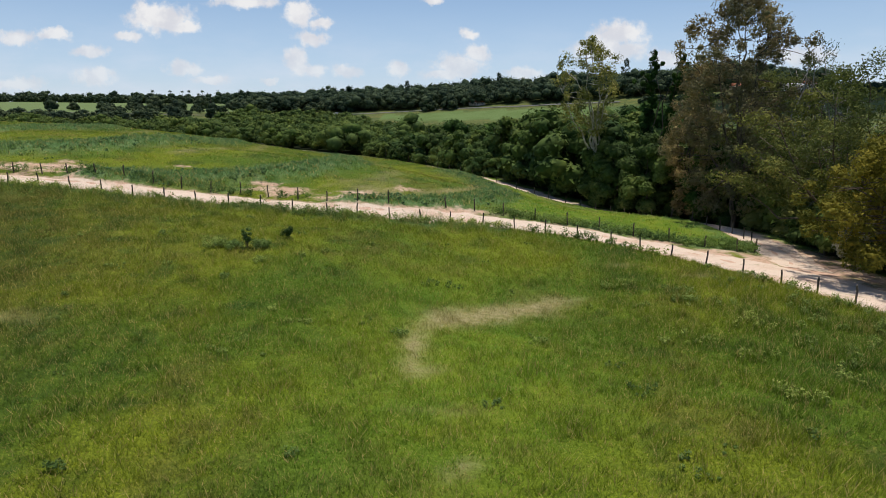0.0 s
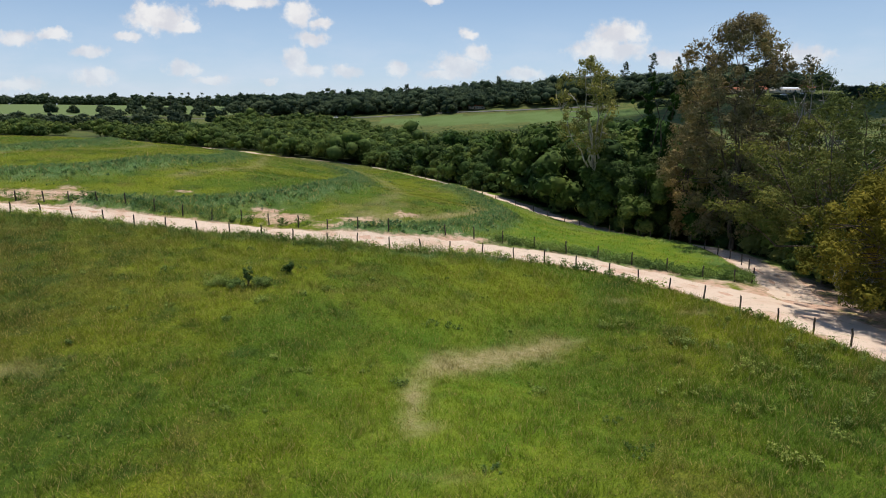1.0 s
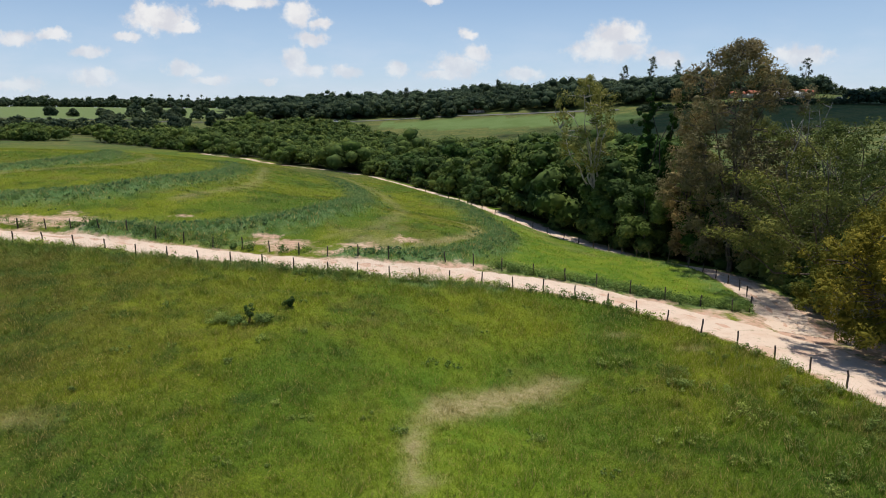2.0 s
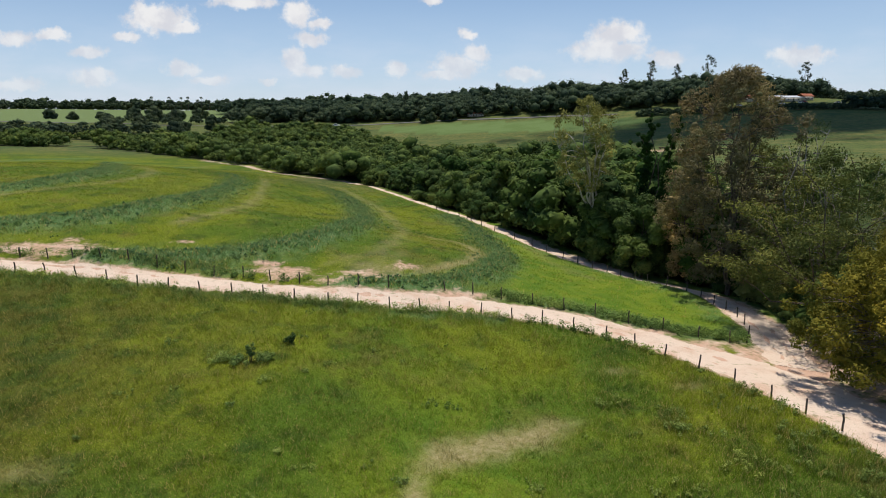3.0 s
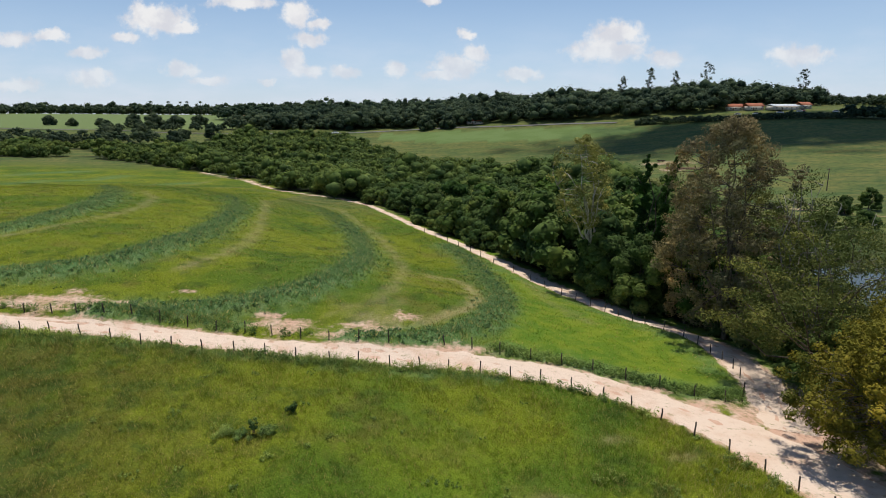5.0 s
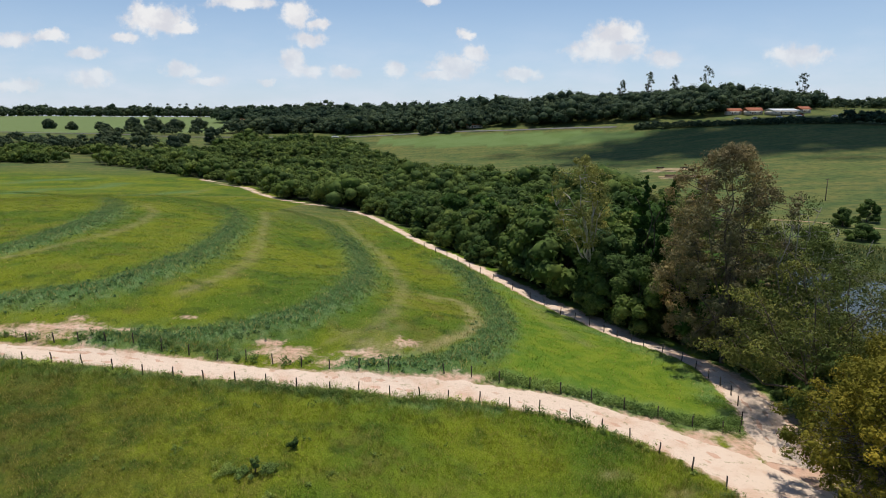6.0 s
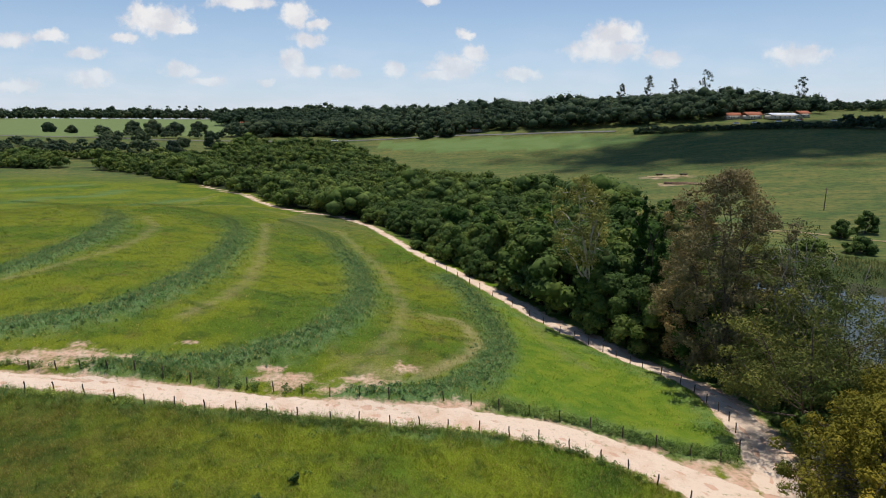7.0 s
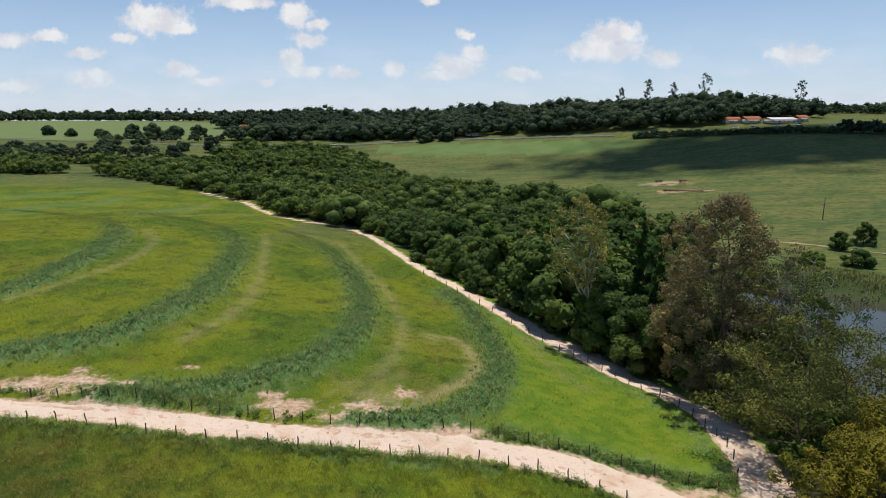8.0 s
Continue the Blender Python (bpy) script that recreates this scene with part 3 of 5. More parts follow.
build_pond()


# ================= grass =================
def tufts(name, label, x, y, height, width, blades, seed, lean=0.5, spread=0.16):
    """Blades of grass in tufts: thin leaning triangles in one mesh."""
    r = np.random.RandomState(seed)
    n = len(x) * blades
    X = np.repeat(x, blades) + r.normal(0, spread, n)
    Y = np.repeat(y, blades) + r.normal(0, spread, n)
    H = np.repeat(height, blades) * r.uniform(0.55, 1.15, n)
    W = np.repeat(width, blades) * r.uniform(0.6, 1.3, n)
    a = r.uniform(0, 2 * math.pi, n)
    b = r.uniform(0, 2 * math.pi, n)
    L = H * lean * r.uniform(0.2, 1.2, n)
    Z = land(X, Y) - 0.03
    A = np.stack([X - np.cos(a) * W / 2, Y - np.sin(a) * W / 2, Z], -1)
    B = np.stack([X + np.cos(a) * W / 2, Y + np.sin(a) * W / 2, Z], -1)
    C = np.stack([X + np.cos(b) * L, Y + np.sin(b) * L, Z + H], -1)
    V = np.stack([A, B, C], 1).reshape(-1, 3)
    F = np.arange(3 * n).reshape(-1, 3)
    g = growth(X, Y)
    g = {k: np.repeat(v, 3, axis=0) for k, v in g.items()}
    tagged(new(name, mesh_of(name, V, F, M_BLADE, False, g)), label, "grass", kind="stuff")


def keep_growing(x, y, r):
    bare, lush, dry, wood = zones(x, y)[:4]
    return (r.uniform(0, 1, len(x)) > bare * 1.6) & (wood < 0.5), lush, dry


def sow(x0, x1, y0, y1, n, r, fan=0.80):
    x, y = r.uniform(x0, x1, n), r.uniform(y0, y1, n)
    k = np.abs(x) < fan * y + 7
    return x[k], y[k]


def south_of_track(x, y):
    c = resample(ROAD_A, 1.0)
    o = np.argsort(c[:, 0])
    return (y < np.interp(x, c[o, 0], c[o, 1])) & (x < 46)


def build_grass():
    r = np.random.RandomState(5)
    x, y = sow(-68, 45, 16, 82, 84000, r)
    k = south_of_track(x, y)
    x, y = x[k], y[k]
    ok, lush, dry = keep_growing(x, y, r)
    x, y, dry = x[ok], y[ok], dry[ok]
    clump = np.clip(wave(x, y, 7, 41) + 0.6 * wave(x, y, 2.3, 42), -1, 1.4)
    h = (0.36 + 0.17 * clump) * (1 - 0.75 * dry) * (1 + 0.6 / (1 + np.exp(-(x - 17) / 3)))
    h = h * (1 + 1.9 * np.exp(-np.maximum(off_road(x, y, ROAD_A, ROAD_A_HALF) - 0.6, 0) / 2.0) * (x < 12))
    nx, ny = sow(-40, 40, 16, 50, 34000, r)
    ok, lush, nd = keep_growing(nx, ny, r)
    nx, ny, nd = nx[ok], ny[ok], nd[ok]
    tufts("meadow_undergrowth", "short leafy undergrowth between the pasture grasses", nx, ny, (0.2 + 0.08 * wave(nx, ny, 3, 45)) * (1 - 0.6 * nd), np.full(len(nx), 0.045), 6, 46, 1.3, 0.2)
    tufts("pasture_grass", "tall uneven green pasture grass with straw tips", x, y, np.maximum(h, 0.10), np.full(len(x), 0.038), 7, 6, 0.8)
    x, y = sow(-150, 45, 78, 300, 105000, r, 0.78)
    k = r.uniform(0, 1, len(x)) < np.clip((310 - y) / 190, 0, 1)
    x, y = x[k], y[k]
    k = ~south_of_track(x, y) & (off_road(x, y, ROAD_B, ROAD_B_HALF) > 0)
    c = resample(ROAD_B, 1.0)
    o = np.argsort(c[:, 1])
    k &= x < np.interp(y, c[o, 1], c[o, 0])
    x, y = x[k], y[k]
    ok, lush, dry = keep_growing(x, y, r)
    x, y, lush = x[ok], y[ok], lush[ok]
    h = (0.24 + 0.08 * wave(x, y, 6, 43) + 0.12 * lush) * (1 - 0.6 * dry[ok])
    tufts("hill_grass", "shorter yellow-green grass of the hill field", x, y, h, np.full(len(x), 0.07) + 0.0005 * y, 4, 7, 1.0, 0.35)
    bx, by, bh = [], [], []
    for bank, w, top in ((BANK_A, 4.2, 0.6), (BANK_B, 4.0, 0.62), (BANK_C, 3.6, 0.62), (BANK_D, 3.4, 0.55), (VERGE_E, 1.8, 0.75), (VERGE_W, 0.9, 0.5)):
        c = resample(bank, 0.25)
        m = 10
        px = np.repeat(c[:, 0], m) + r.normal(0, w * 0.55, len(c) * m)
        py = np.repeat(c[:, 1], m) + r.normal(0, w * 0.5, len(c) * m)
        bx.append(px), by.append(py), bh.append(np.full(len(px), top))
    x, y, h = np.concatenate(bx), np.concatenate(by), np.concatenate(bh)
    h = h * (0.7 + 0.6 * wave(x, y, 3.5, 44)) * np.clip((240 - y) / 90, 0.2, 1)
    k = (np.abs(x) < 0.78 * y + 7) & (y > 80)
    x, y, h = x[k], y[k], h[k]
    ok, lush, dry = keep_growing(x, y, r)
    tufts("bank_grass", "rank dark green grass on the contour banks", x[ok], y[ok], np.maximum(h[ok], 0.25), np.full(ok.sum(), 0.14), 4, 8, 0.9, 0.35)


build_grass()


# ================= trees =================
def leaves(centres, radii, count, size, r, flat=0.75, droop=0.0, narrow=0.6, core=0.72):
    """Small pointed leaf sprays scattered over clumps, two to a count; returns corners and faces."""
    centres, radii = np.asarray(centres, float), np.asarray(radii, float)
    n = len(centres) * count * 2
    d = r.normal(0, 1, (n, 3))
    d /= np.linalg.norm(d, axis=1)[:, None]
    rad = np.repeat(radii, count * 2) * r.uniform(core, 1.08, n)
    c = np.repeat(centres, count * 2, axis=0) + d * rad[:, None] * np.array([1, 1, flat])
    nn = d * 1.0 + r.normal(0, 0.32, (n, 3)) + np.array([0, 0, 0.45])
    nn /= np.linalg.norm(nn, axis=1)[:, None]
    t = np.cross(nn, r.normal(0, 1, (n, 3)))
    t[:, 2] -= droop
    t /= np.linalg.norm(t, axis=1)[:, None] + 1e-9
    b = np.cross(nn, t)
    L = (0.82 * size * r.uniform(0.6, 1.35, n))[:, None]
    W = L * narrow
    V = np.stack([c - t * L * 0.45 + b * W * 0.5, c - t * L * 0.3 - b * W * 0.5, c + t * L * 0.6 - nn * L * 0.1], 1).reshape(-1, 3)
    return V, np.arange(3 * n).reshape(-1, 3)


def ball_shape(level):
    b = bmesh.new()
    bmesh.ops.create_icosphere(b, subdivisions=level, radius=1.0)
    shape = np.array([v.co[:] for v in b.verts]), np.array([[v.index for v in f.verts] for f in b.faces])
    b.free()
    return shape


BALLS = {1: ball_shape(1), 2: ball_shape(2)}


def boughs(centres, radii, r, flat=0.8, level=2):
    """The dense inner foliage of clumps: uneven lumps under the outer leaves."""
    bv, bf = BALLS[level]
    centres, radii = np.asarray(centres, float), np.asarray(radii, float)
    n, k = len(centres), len(bv)
    V = centres[:, None] + bv[None] * radii[:, None, None] * r.uniform(0.72, 1.22, (n, k, 1)) * np.array([1, 1, flat])
    return V.reshape(-1, 3), (bf[None] + (np.arange(n) * k)[:, None, None]).reshape(-1, 3)


def tube(path, radii, sides=7):
    path = np.asarray(path, float)
    V, F = [], []
    for i, (p, rad) in enumerate(zip(path, radii)):
        d = path[min(i + 1, len(path) - 1)] - path[max(i - 1, 0)]
        d = d / (np.linalg.norm(d) + 1e-9)
        u = np.cross(d, (0.31, 0.95, 0.1))
        u /= np.linalg.norm(u)
        w = np.cross(d, u)
        for k in range(sides):
            a = 2 * math.pi * k / sides
            V.append(p + rad * (math.cos(a) * u + math.sin(a) * w))
    for i in range(len(path) - 1):
        for k in range(sides):
            F.append((i * sides + k, i * sides + (k + 1) % sides, (i + 1) * sides + (k + 1) % sides, (i + 1) * sides + k))
    last = len(V) - sides
    for k in range(1, sides - 1, 2):
        F.append((last, last + k, last + k + 1, last + min(k + 2, sides - 1)))
    return np.array(V), np.array(F)


def join(pieces):
    V, F, n = [], [], 0
    for v, f in pieces:
        V.append(v), F.append(np.asarray(f) + n)
        n += len(v)
    return np.concatenate(V), np.concatenate(F)


def limb(start, end, r0, r1, r, bend=0.08, sides=6, steps=5):
    start, end = np.asarray(start, float), np.asarray(end, float)
    t = np.linspace(0, 1, steps)[:, None]
    L = np.linalg.norm(end - start)
    p = start + (end - start) * t + np.sin(t * math.pi) * r.normal(0, bend * L, 3) + np.r_[[[0, 0, 0]], r.normal(0, 0.02 * L, (steps - 2, 3)), [[0, 0, 0]]]
    return tube(p, r0 + (r1 - r0) * t[:, 0] ** 0.8, sides)


def bushy_tree(label, height, radius, seed, leafmat=None, group="trees of the riverside wood", at=None, count=52, size=0.74, clumps=20, low=0.14, name="tree"):
    """A dense broadleaf tree with foliage nearly to the ground."""
    r = np.random.RandomState(seed)
    tree = thing(name, label, "tree", group, at)
    cs, rs, pieces = [], [], []
    top = np.array([r.normal(0, 0.1) * radius, r.normal(0, 0.1) * radius, height * 0.55])
    pieces.append(limb((0, 0, -0.4), top, 0.045 * height * 0.5 + 0.06, 0.09, r, 0.05, 7, 6))
    for i in range(clumps):
        u = (i + 0.5) / clumps
        zc = low + (1 - low) * u
        prof = math.sin(math.pi * min(1, 0.22 + 0.78 * zc)) ** 0.6
        a = i * 2.39996 + r.uniform(-0.5, 0.5)
        q = radius * prof * r.uniform(0.5, 1.0) * (1 + 0.22 * math.sin(3 * a + seed))
        c = np.array([math.cos(a) * q, math.sin(a) * q, height * (zc * 0.9 + r.normal(0, 0.05))])
        cs.append(c), rs.append(radius * r.uniform(0.26, 0.46))
        if i % 4 == 0:
            s = top * r.uniform(0.35, 0.9)
            pieces.append(limb(s, c, 0.09, 0.03, r, 0.1, 5, 4))
    v, f = join(pieces)
    part("trunk", mesh_of("trunk", v, f, M_BARK, True), tree)
    v, f = join([leaves(cs, rs, count, size, r, 0.8, 0.0, 0.78, 0.8), boughs(cs, np.array(rs) * 0.78, r)])
    part("crown", mesh_of("crown", v, f, leafmat or M_LEAF), tree)
    return tree


def gum_tree(label, height, radius, seed, at, leafmat, bark, bare=0.35, forks=3, twigs=7, count=46, size=0.42, lean=0.03, first=0.12):
    """A tall open eucalypt: clear forking stems, foliage in loose hanging clumps with sky between."""
    r = np.random.RandomState(seed)
    tree = thing("tree", label, "tree", "tall trees by the pond", at)
    pieces, cs, rs = [], [], []
    base = np.array([0, 0, -0.5])
    fork = np.array([r.normal(0, lean) * height, r.normal(0, lean) * height, height * bare])
    pieces.append(limb(base, fork, 0.014 * height + 0.08, 0.010 * height, r, 0.02, 9, 7))
    for k in range(forks):
        a = 6.283 * k / forks + r.uniform(-0.5, 0.5)
        reach = radius * r.uniform(0.35, 0.75)
        tip = np.array([fork[0] + math.cos(a) * reach, fork[1] + math.sin(a) * reach, height * r.uniform(0.82, 0.98)])
        if k == 0:
            tip = np.array([fork[0] + r.normal(0, 0.1) * radius, fork[1] + r.normal(0, 0.1) * radius, height * 0.98])
        pieces.append(limb(fork, tip, 0.008 * height, 0.03, r, 0.05, 7, 8))
        for j in range(twigs):
            t = first + (1 - first) * (j + r.uniform(0, 0.8)) / twigs
            s = fork + (tip - fork) * t
            b = r.uniform(0, 6.283)
            q = radius * (0.62 - 0.38 * t) * r.uniform(0.6, 1.2)
            e = s + np.array([math.cos(b) * q, math.sin(b) * q, q * r.uniform(-0.1, 0.6)])
            pieces.append(limb(s, e, 0.05 + 0.002 * height, 0.02, r, 0.12, 5, 4))
            for m in range(4):
                cs.append(s + (e - s) * (0.45 + 0.22 * m) + r.normal(0, 0.45, 3))
                rs.append(r.uniform(0.75, 1.5) * radius / 7)
    v, f = join(pieces)
    part("trunk", mesh_of("trunk", v, f, bark, True), tree, "pale forking stems" if bark == M_BARK_PALE else "")
    v, f = leaves(cs, rs, count, size, r, 0.9, 0.7, 0.42, 0.35)
    part("crown", mesh_of("crown", v, f, leafmat), tree)
    return tree


def spreading_tree(label, height, radius, seed, at, leafmat, count=60, size=0.42, tiers=9):
    """A wide feathery tree: leaning limbs carry flat layers of fine leaves."""
    r = np.random.RandomState(seed)
    tree = thing("tree", label, "tree", "tall trees by the pond", at)
    pieces, cs, rs = [], [], []
    fork = np.array([r.normal(0, 0.4), r.normal(0, 0.4), height * 0.22])
    pieces.append(limb((0, 0, -0.5), fork, 0.38, 0.30, r, 0.03, 9, 5))
    for k in range(tiers):
        a = 2.39996 * k + r.uniform(-0.4, 0.4)
        t = (k + 0.5) / tiers
        q = radius * (0.95 - 0.55 * t) * r.uniform(0.75, 1.1)
        tip = fork + np.array([math.cos(a) * q, math.sin(a) * q, height * (0.10 + 0.66 * t)])
        pieces.append(limb(fork, tip, 0.20 - 0.08 * t, 0.04, r, 0.1, 6, 7))
        for j in range(7):
            s = fork + (tip - fork) * (0.35 + 0.1 * j)
            b = a + r.uniform(-1.5, 1.5)
            e = s + np.array([math.cos(b), math.sin(b), r.uniform(0.0, 0.55)]) * radius * r.uniform(0.16, 0.34)
            pieces.append(limb(s, e, 0.05, 0.015, r, 0.12, 5, 4))
            for m in range(2):
                cs.append(s + (e - s) * (0.6 + 0.5 * m) + r.normal(0, 0.3, 3))
                rs.append(radius * r.uniform(0.10, 0.17))
    v, f = join(pieces)
    part("trunk", mesh_of("trunk", v, f, M_BARK, True), tree)
    v, f = leaves(cs, rs, count, size, r, 0.5, 0.2, 0.45, 0.4)
    part("crown", mesh_of("crown", v, f, leafmat), tree)
    return tree


def vine_spire(label, height, radius, seed, at, lean):
    """A dead stem wrapped to its tip in dark climbing vines."""
    r = np.random.RandomState(seed)
    tree = thing("tree", label, "tree", "tall trees by the pond", at)
    tip = np.array([lean[0], lean[1], height])
    pieces = [limb((0, 0, -0.5), tip, 0.25, 0.05, r, 0.03, 7, 8)]
    cs, rs = [], []
    for i in range(46):
        t = 0.08 + 0.92 * i / 45
        cs.append(tip * t + r.normal(0, 0.3, 3) * radius)
        rs.append(radius * (1.3 - 0.95 * t) * r.uniform(0.6, 1.15))
    for k in range(3):
        t = r.uniform(0.75, 0.92)
        e = tip * t + np.array([r.normal(0, 1.3), r.normal(0, 1.0), r.uniform(0.8, 2.2)])
        pieces.append(limb(tip * (t - 0.08), e, 0.06, 0.02, r))
        cs += [e, (e + tip * t) / 2]
        rs += [0.35, 0.45]
    v, f = join(pieces)
    part("trunk", mesh_of("trunk", v, f, M_BARK, True), tree)
    v, f = leaves(cs, rs, 80, 0.5, r, 1.0, 0.5, 0.7)
    part("crown", mesh_of("crown", v, f, M_LEAF_DARK), tree, "hanging dark vine leaves")
    return tree


def stand(x, y, turn=0.0, scale=1.0, sink=0.0):
    return Matrix.LocRotScale((x, y, float(land(x, y)) - sink), Euler((0, 0, turn)), (scale, scale, scale))


def crown_tree(label, height, radius, seed, at, leafmat, bark, profile, clumps, stems=4, fork=0.2, shell=0.45, lean=(0, 0), count=40, size=0.55, clump=1.15, droop=0.5, reach=0.55, core=0.32):
    """A tall tree: forking stems fill a ragged crown whose outline follows profile, pairs of height and breadth."""
    r = np.random.RandomState(seed)
    tree = thing("tree", label, "tree", "tall trees by the pond", at)
    hs, bs = np.array(profile).T
    sway = np.array([lean[0], lean[1], 0.0])
    crotch = np.array([0, 0, height * fork]) + sway * 0.45
    pieces = [limb((0, 0, -0.5), crotch, 0.011 * height + 0.1, 0.009 * height, r, 0.02, 9, 6)]
    nodes = []
    for k in range(stems):
        a = 6.283 * k / stems + r.uniform(-0.5, 0.5)
        h = 0.97 if k == 0 else r.uniform(0.62, 0.93)
        q = radius * np.interp(h, hs, bs) * (0.1 if k == 0 else reach)
        tip = sway + np.array([math.cos(a) * q, math.sin(a) * q, height * h])
        pieces.append(limb(crotch, tip, 0.0075 * height, 0.04, r, 0.05, 7, 8))
        nodes += [crotch + (tip - crotch) * t for t in np.linspace(0.12, 0.96, 12)]
    nodes = np.array(nodes)
    cs, rs = [], []
    for k in range(clumps):
        h = hs[0] + (hs[-1] - hs[0]) * ((k + r.uniform(0, 1)) / clumps) ** 0.9
        a = r.uniform(0, 6.283)
        rag = 1 + 0.2 * math.sin(3 * a + 9 * h + seed) + 0.13 * math.sin(5 * a - 17 * h)
        q = radius * np.interp(h, hs, bs) * rag * math.sqrt(r.uniform(shell * shell, 1))
        c = sway * min(1.0, h / 0.6) + np.array([math.cos(a) * q, math.sin(a) * q, height * h])
        cs.append(c), rs.append(clump * r.uniform(0.6, 1.35))
        low = nodes[nodes[:, 2] < c[2] + 0.6] if (nodes[:, 2] < c[2] + 0.6).any() else nodes[:1]
        n = low[np.argmin(np.linalg.norm(low - c, axis=1))]
        if k % 3 != 1:
            pieces.append(limb(n, c, 0.055 + 0.001 * height, 0.02, r, 0.1, 5, 4))
    v, f = join(pieces)
    part("trunk", mesh_of("trunk", v, f, bark, True), tree, "pale forking stems" if bark == M_BARK_PALE else "")
    v, f = join([leaves(cs, rs, count, size, r, 0.85, droop, 0.5, 0.62), boughs(cs, np.array(rs) * core, r, 0.8, 1)])
    part("crown", mesh_of("crown", v, f, leafmat), tree)
    return tree


# tall trees on the bank between track and pond
FULL = ((0.08, 0.45), (0.25, 0.85), (0.5, 1.0), (0.75, 0.9), (0.9, 0.6), (1.0, 0.15))
HIGH = ((0.45, 0.35), (0.58, 0.8), (0.75, 1.0), (0.9, 0.75), (1.0, 0.2))
SLIM = ((0.1, 0.6), (0.35, 1.0), (0.7, 0.85), (1.0, 0.15))
crown_tree("tall open eucalypt with pale bare limbs and olive foliage", 32.5, 6.6, 118, stand(33, 129.5), M_LEAF_GUM, M_BARK_PALE, HIGH, 96, 7, 0.32, 0.35, (-5, -5), 46, 0.5, 1.15, 0.5, 0.8, 0.3)
vine_spire("dead stem smothered in dark climbing vines", 30, 1.15, 102, stand(37.8, 117.5), (0.5, 0))
vine_spire("leaning stem covered with dark vines", 29.5, 1.0, 103, stand(39.0, 117.5), (4.6, 0))
crown_tree("big browning eucalypt with dense drooping crown", 35, 9.6, 104, stand(46.0, 97), M_LEAF_BROWN, M_BARK, FULL, 380, 8, 0.14, 0.45, (-1.4, 0), 46, 0.5, 1.2)
crown_tree("brownish eucalypt with ragged crown beside the track", 21, 5.2, 105, stand(44.2, 108.5), M_LEAF_BROWN, M_BARK, FULL, 130, 5, 0.15, 0.5, (-1, 0), 44, 0.5, 1.0)
crown_tree("wispy olive eucalypt behind the vine stems", 27.5, 4.8, 112, stand(46.5, 114), M_LEAF_GUM, M_BARK, SLIM, 120, 4, 0.2, 0.4, (0, 0), 40, 0.5, 1.0)
crown_tree("olive-brown eucalypt with thin drooping foliage", 25, 6.5, 106, stand(52.5, 105), M_LEAF_GUM, M_BARK, FULL, 150, 6, 0.2, 0.45, (0, 0), 40, 0.5, 1.1)
spreading_tree("wide feathery lime-green tree leaning over the track", 24.5, 13.5, 107, stand(48.0, 76.5), M_LEAF_LIME, 50, 0.5, 16)
gum_tree("thin tree with many bare upright branches", 28, 7, 108, stand(54.5, 93), M_LEAF_LIME, M_BARK_GREY, 0.12, 8, 8, 14, 0.45)
gum_tree("grey thinly leaved tree above the pond", 24, 6.5, 115, stand(59.5, 94), M_LEAF_LIME, M_BARK_GREY, 0.15, 7, 8, 15, 0.45)
crown_tree("feathery lime-green tree behind the spreading one", 23.5, 4.6, 120, stand(52.2, 84), M_LEAF_LIME, M_BARK_GREY, FULL, 90, 6, 0.2, 0.45, (0, 0), 40, 0.46, 1.0, 0.3)
ROUND = ((0.18, 0.65), (0.42, 1.0), (0.72, 0.85), (0.9, 0.5), (1.0, 0.15))
crown_tree("yellowing dense round tree by the track", 15.5, 8.8, 109, stand(45.4, 57.0), M_LEAF_GOLD, M_BARK, ROUND, 300, 7, 0.2, 0.4, (-2.2, -0.8), 60, 0.42, 1.0, 0.2)
crown_tree("yellowing dense round tree beside a larger one", 16.5, 6.4, 119, stand(50.6, 64.5), M_LEAF_GOLD, M_BARK, ROUND, 150, 5, 0.2, 0.5, (-1, 0), 52, 0.42, 1.0, 0.2)
crown_tree("grey-green slender eucalypt among the wood", 19, 5, 110, stand(34.5, 141), M_LEAF_GUM, M_BARK, SLIM, 90, 5, 0.2, 0.4, (0, 0), 40, 0.5, 1.0)
bushy_tree("pale grey-leaved straggling shrub under the trees", 6.5, 2.2, 116, M_LEAF_PALE, "tall trees by the pond", stand(46.8, 68.5), 26, 0.4, 16)
bushy_tree("bright leafy tree at the wood edge by the track", 15.5, 4.6, 113, None, "tall trees by the pond", stand(37.4, 114), 110, 0.62, 26)
bushy_tree("bright leafy tree at the wood edge by the track", 14, 4.4, 114, None, "tall trees by the pond", stand(34.6, 122), 110, 0.62, 26)
bushy_tree("leafy tree in front of a pale eucalypt stem", 13, 4.2, 121, None, "tall trees by the pond", stand(32.2, 126.6), 90, 0.62, 24)


def fill(poly, step, seed):
    r = np.random.RandomState(seed)
    p = np.array(poly, float)
    out = []
    for x in np.arange(p[:, 0].min(), p[:, 0].max(), step):
        for y in np.arange(p[:, 1].min(), p[:, 1].max(), step):
            q = (x + r.uniform(-0.45, 0.45) * step, y + r.uniform(-0.45, 0.45) * step)
            if inside(q[0], q[1], poly):
                out.append(q)
    return out


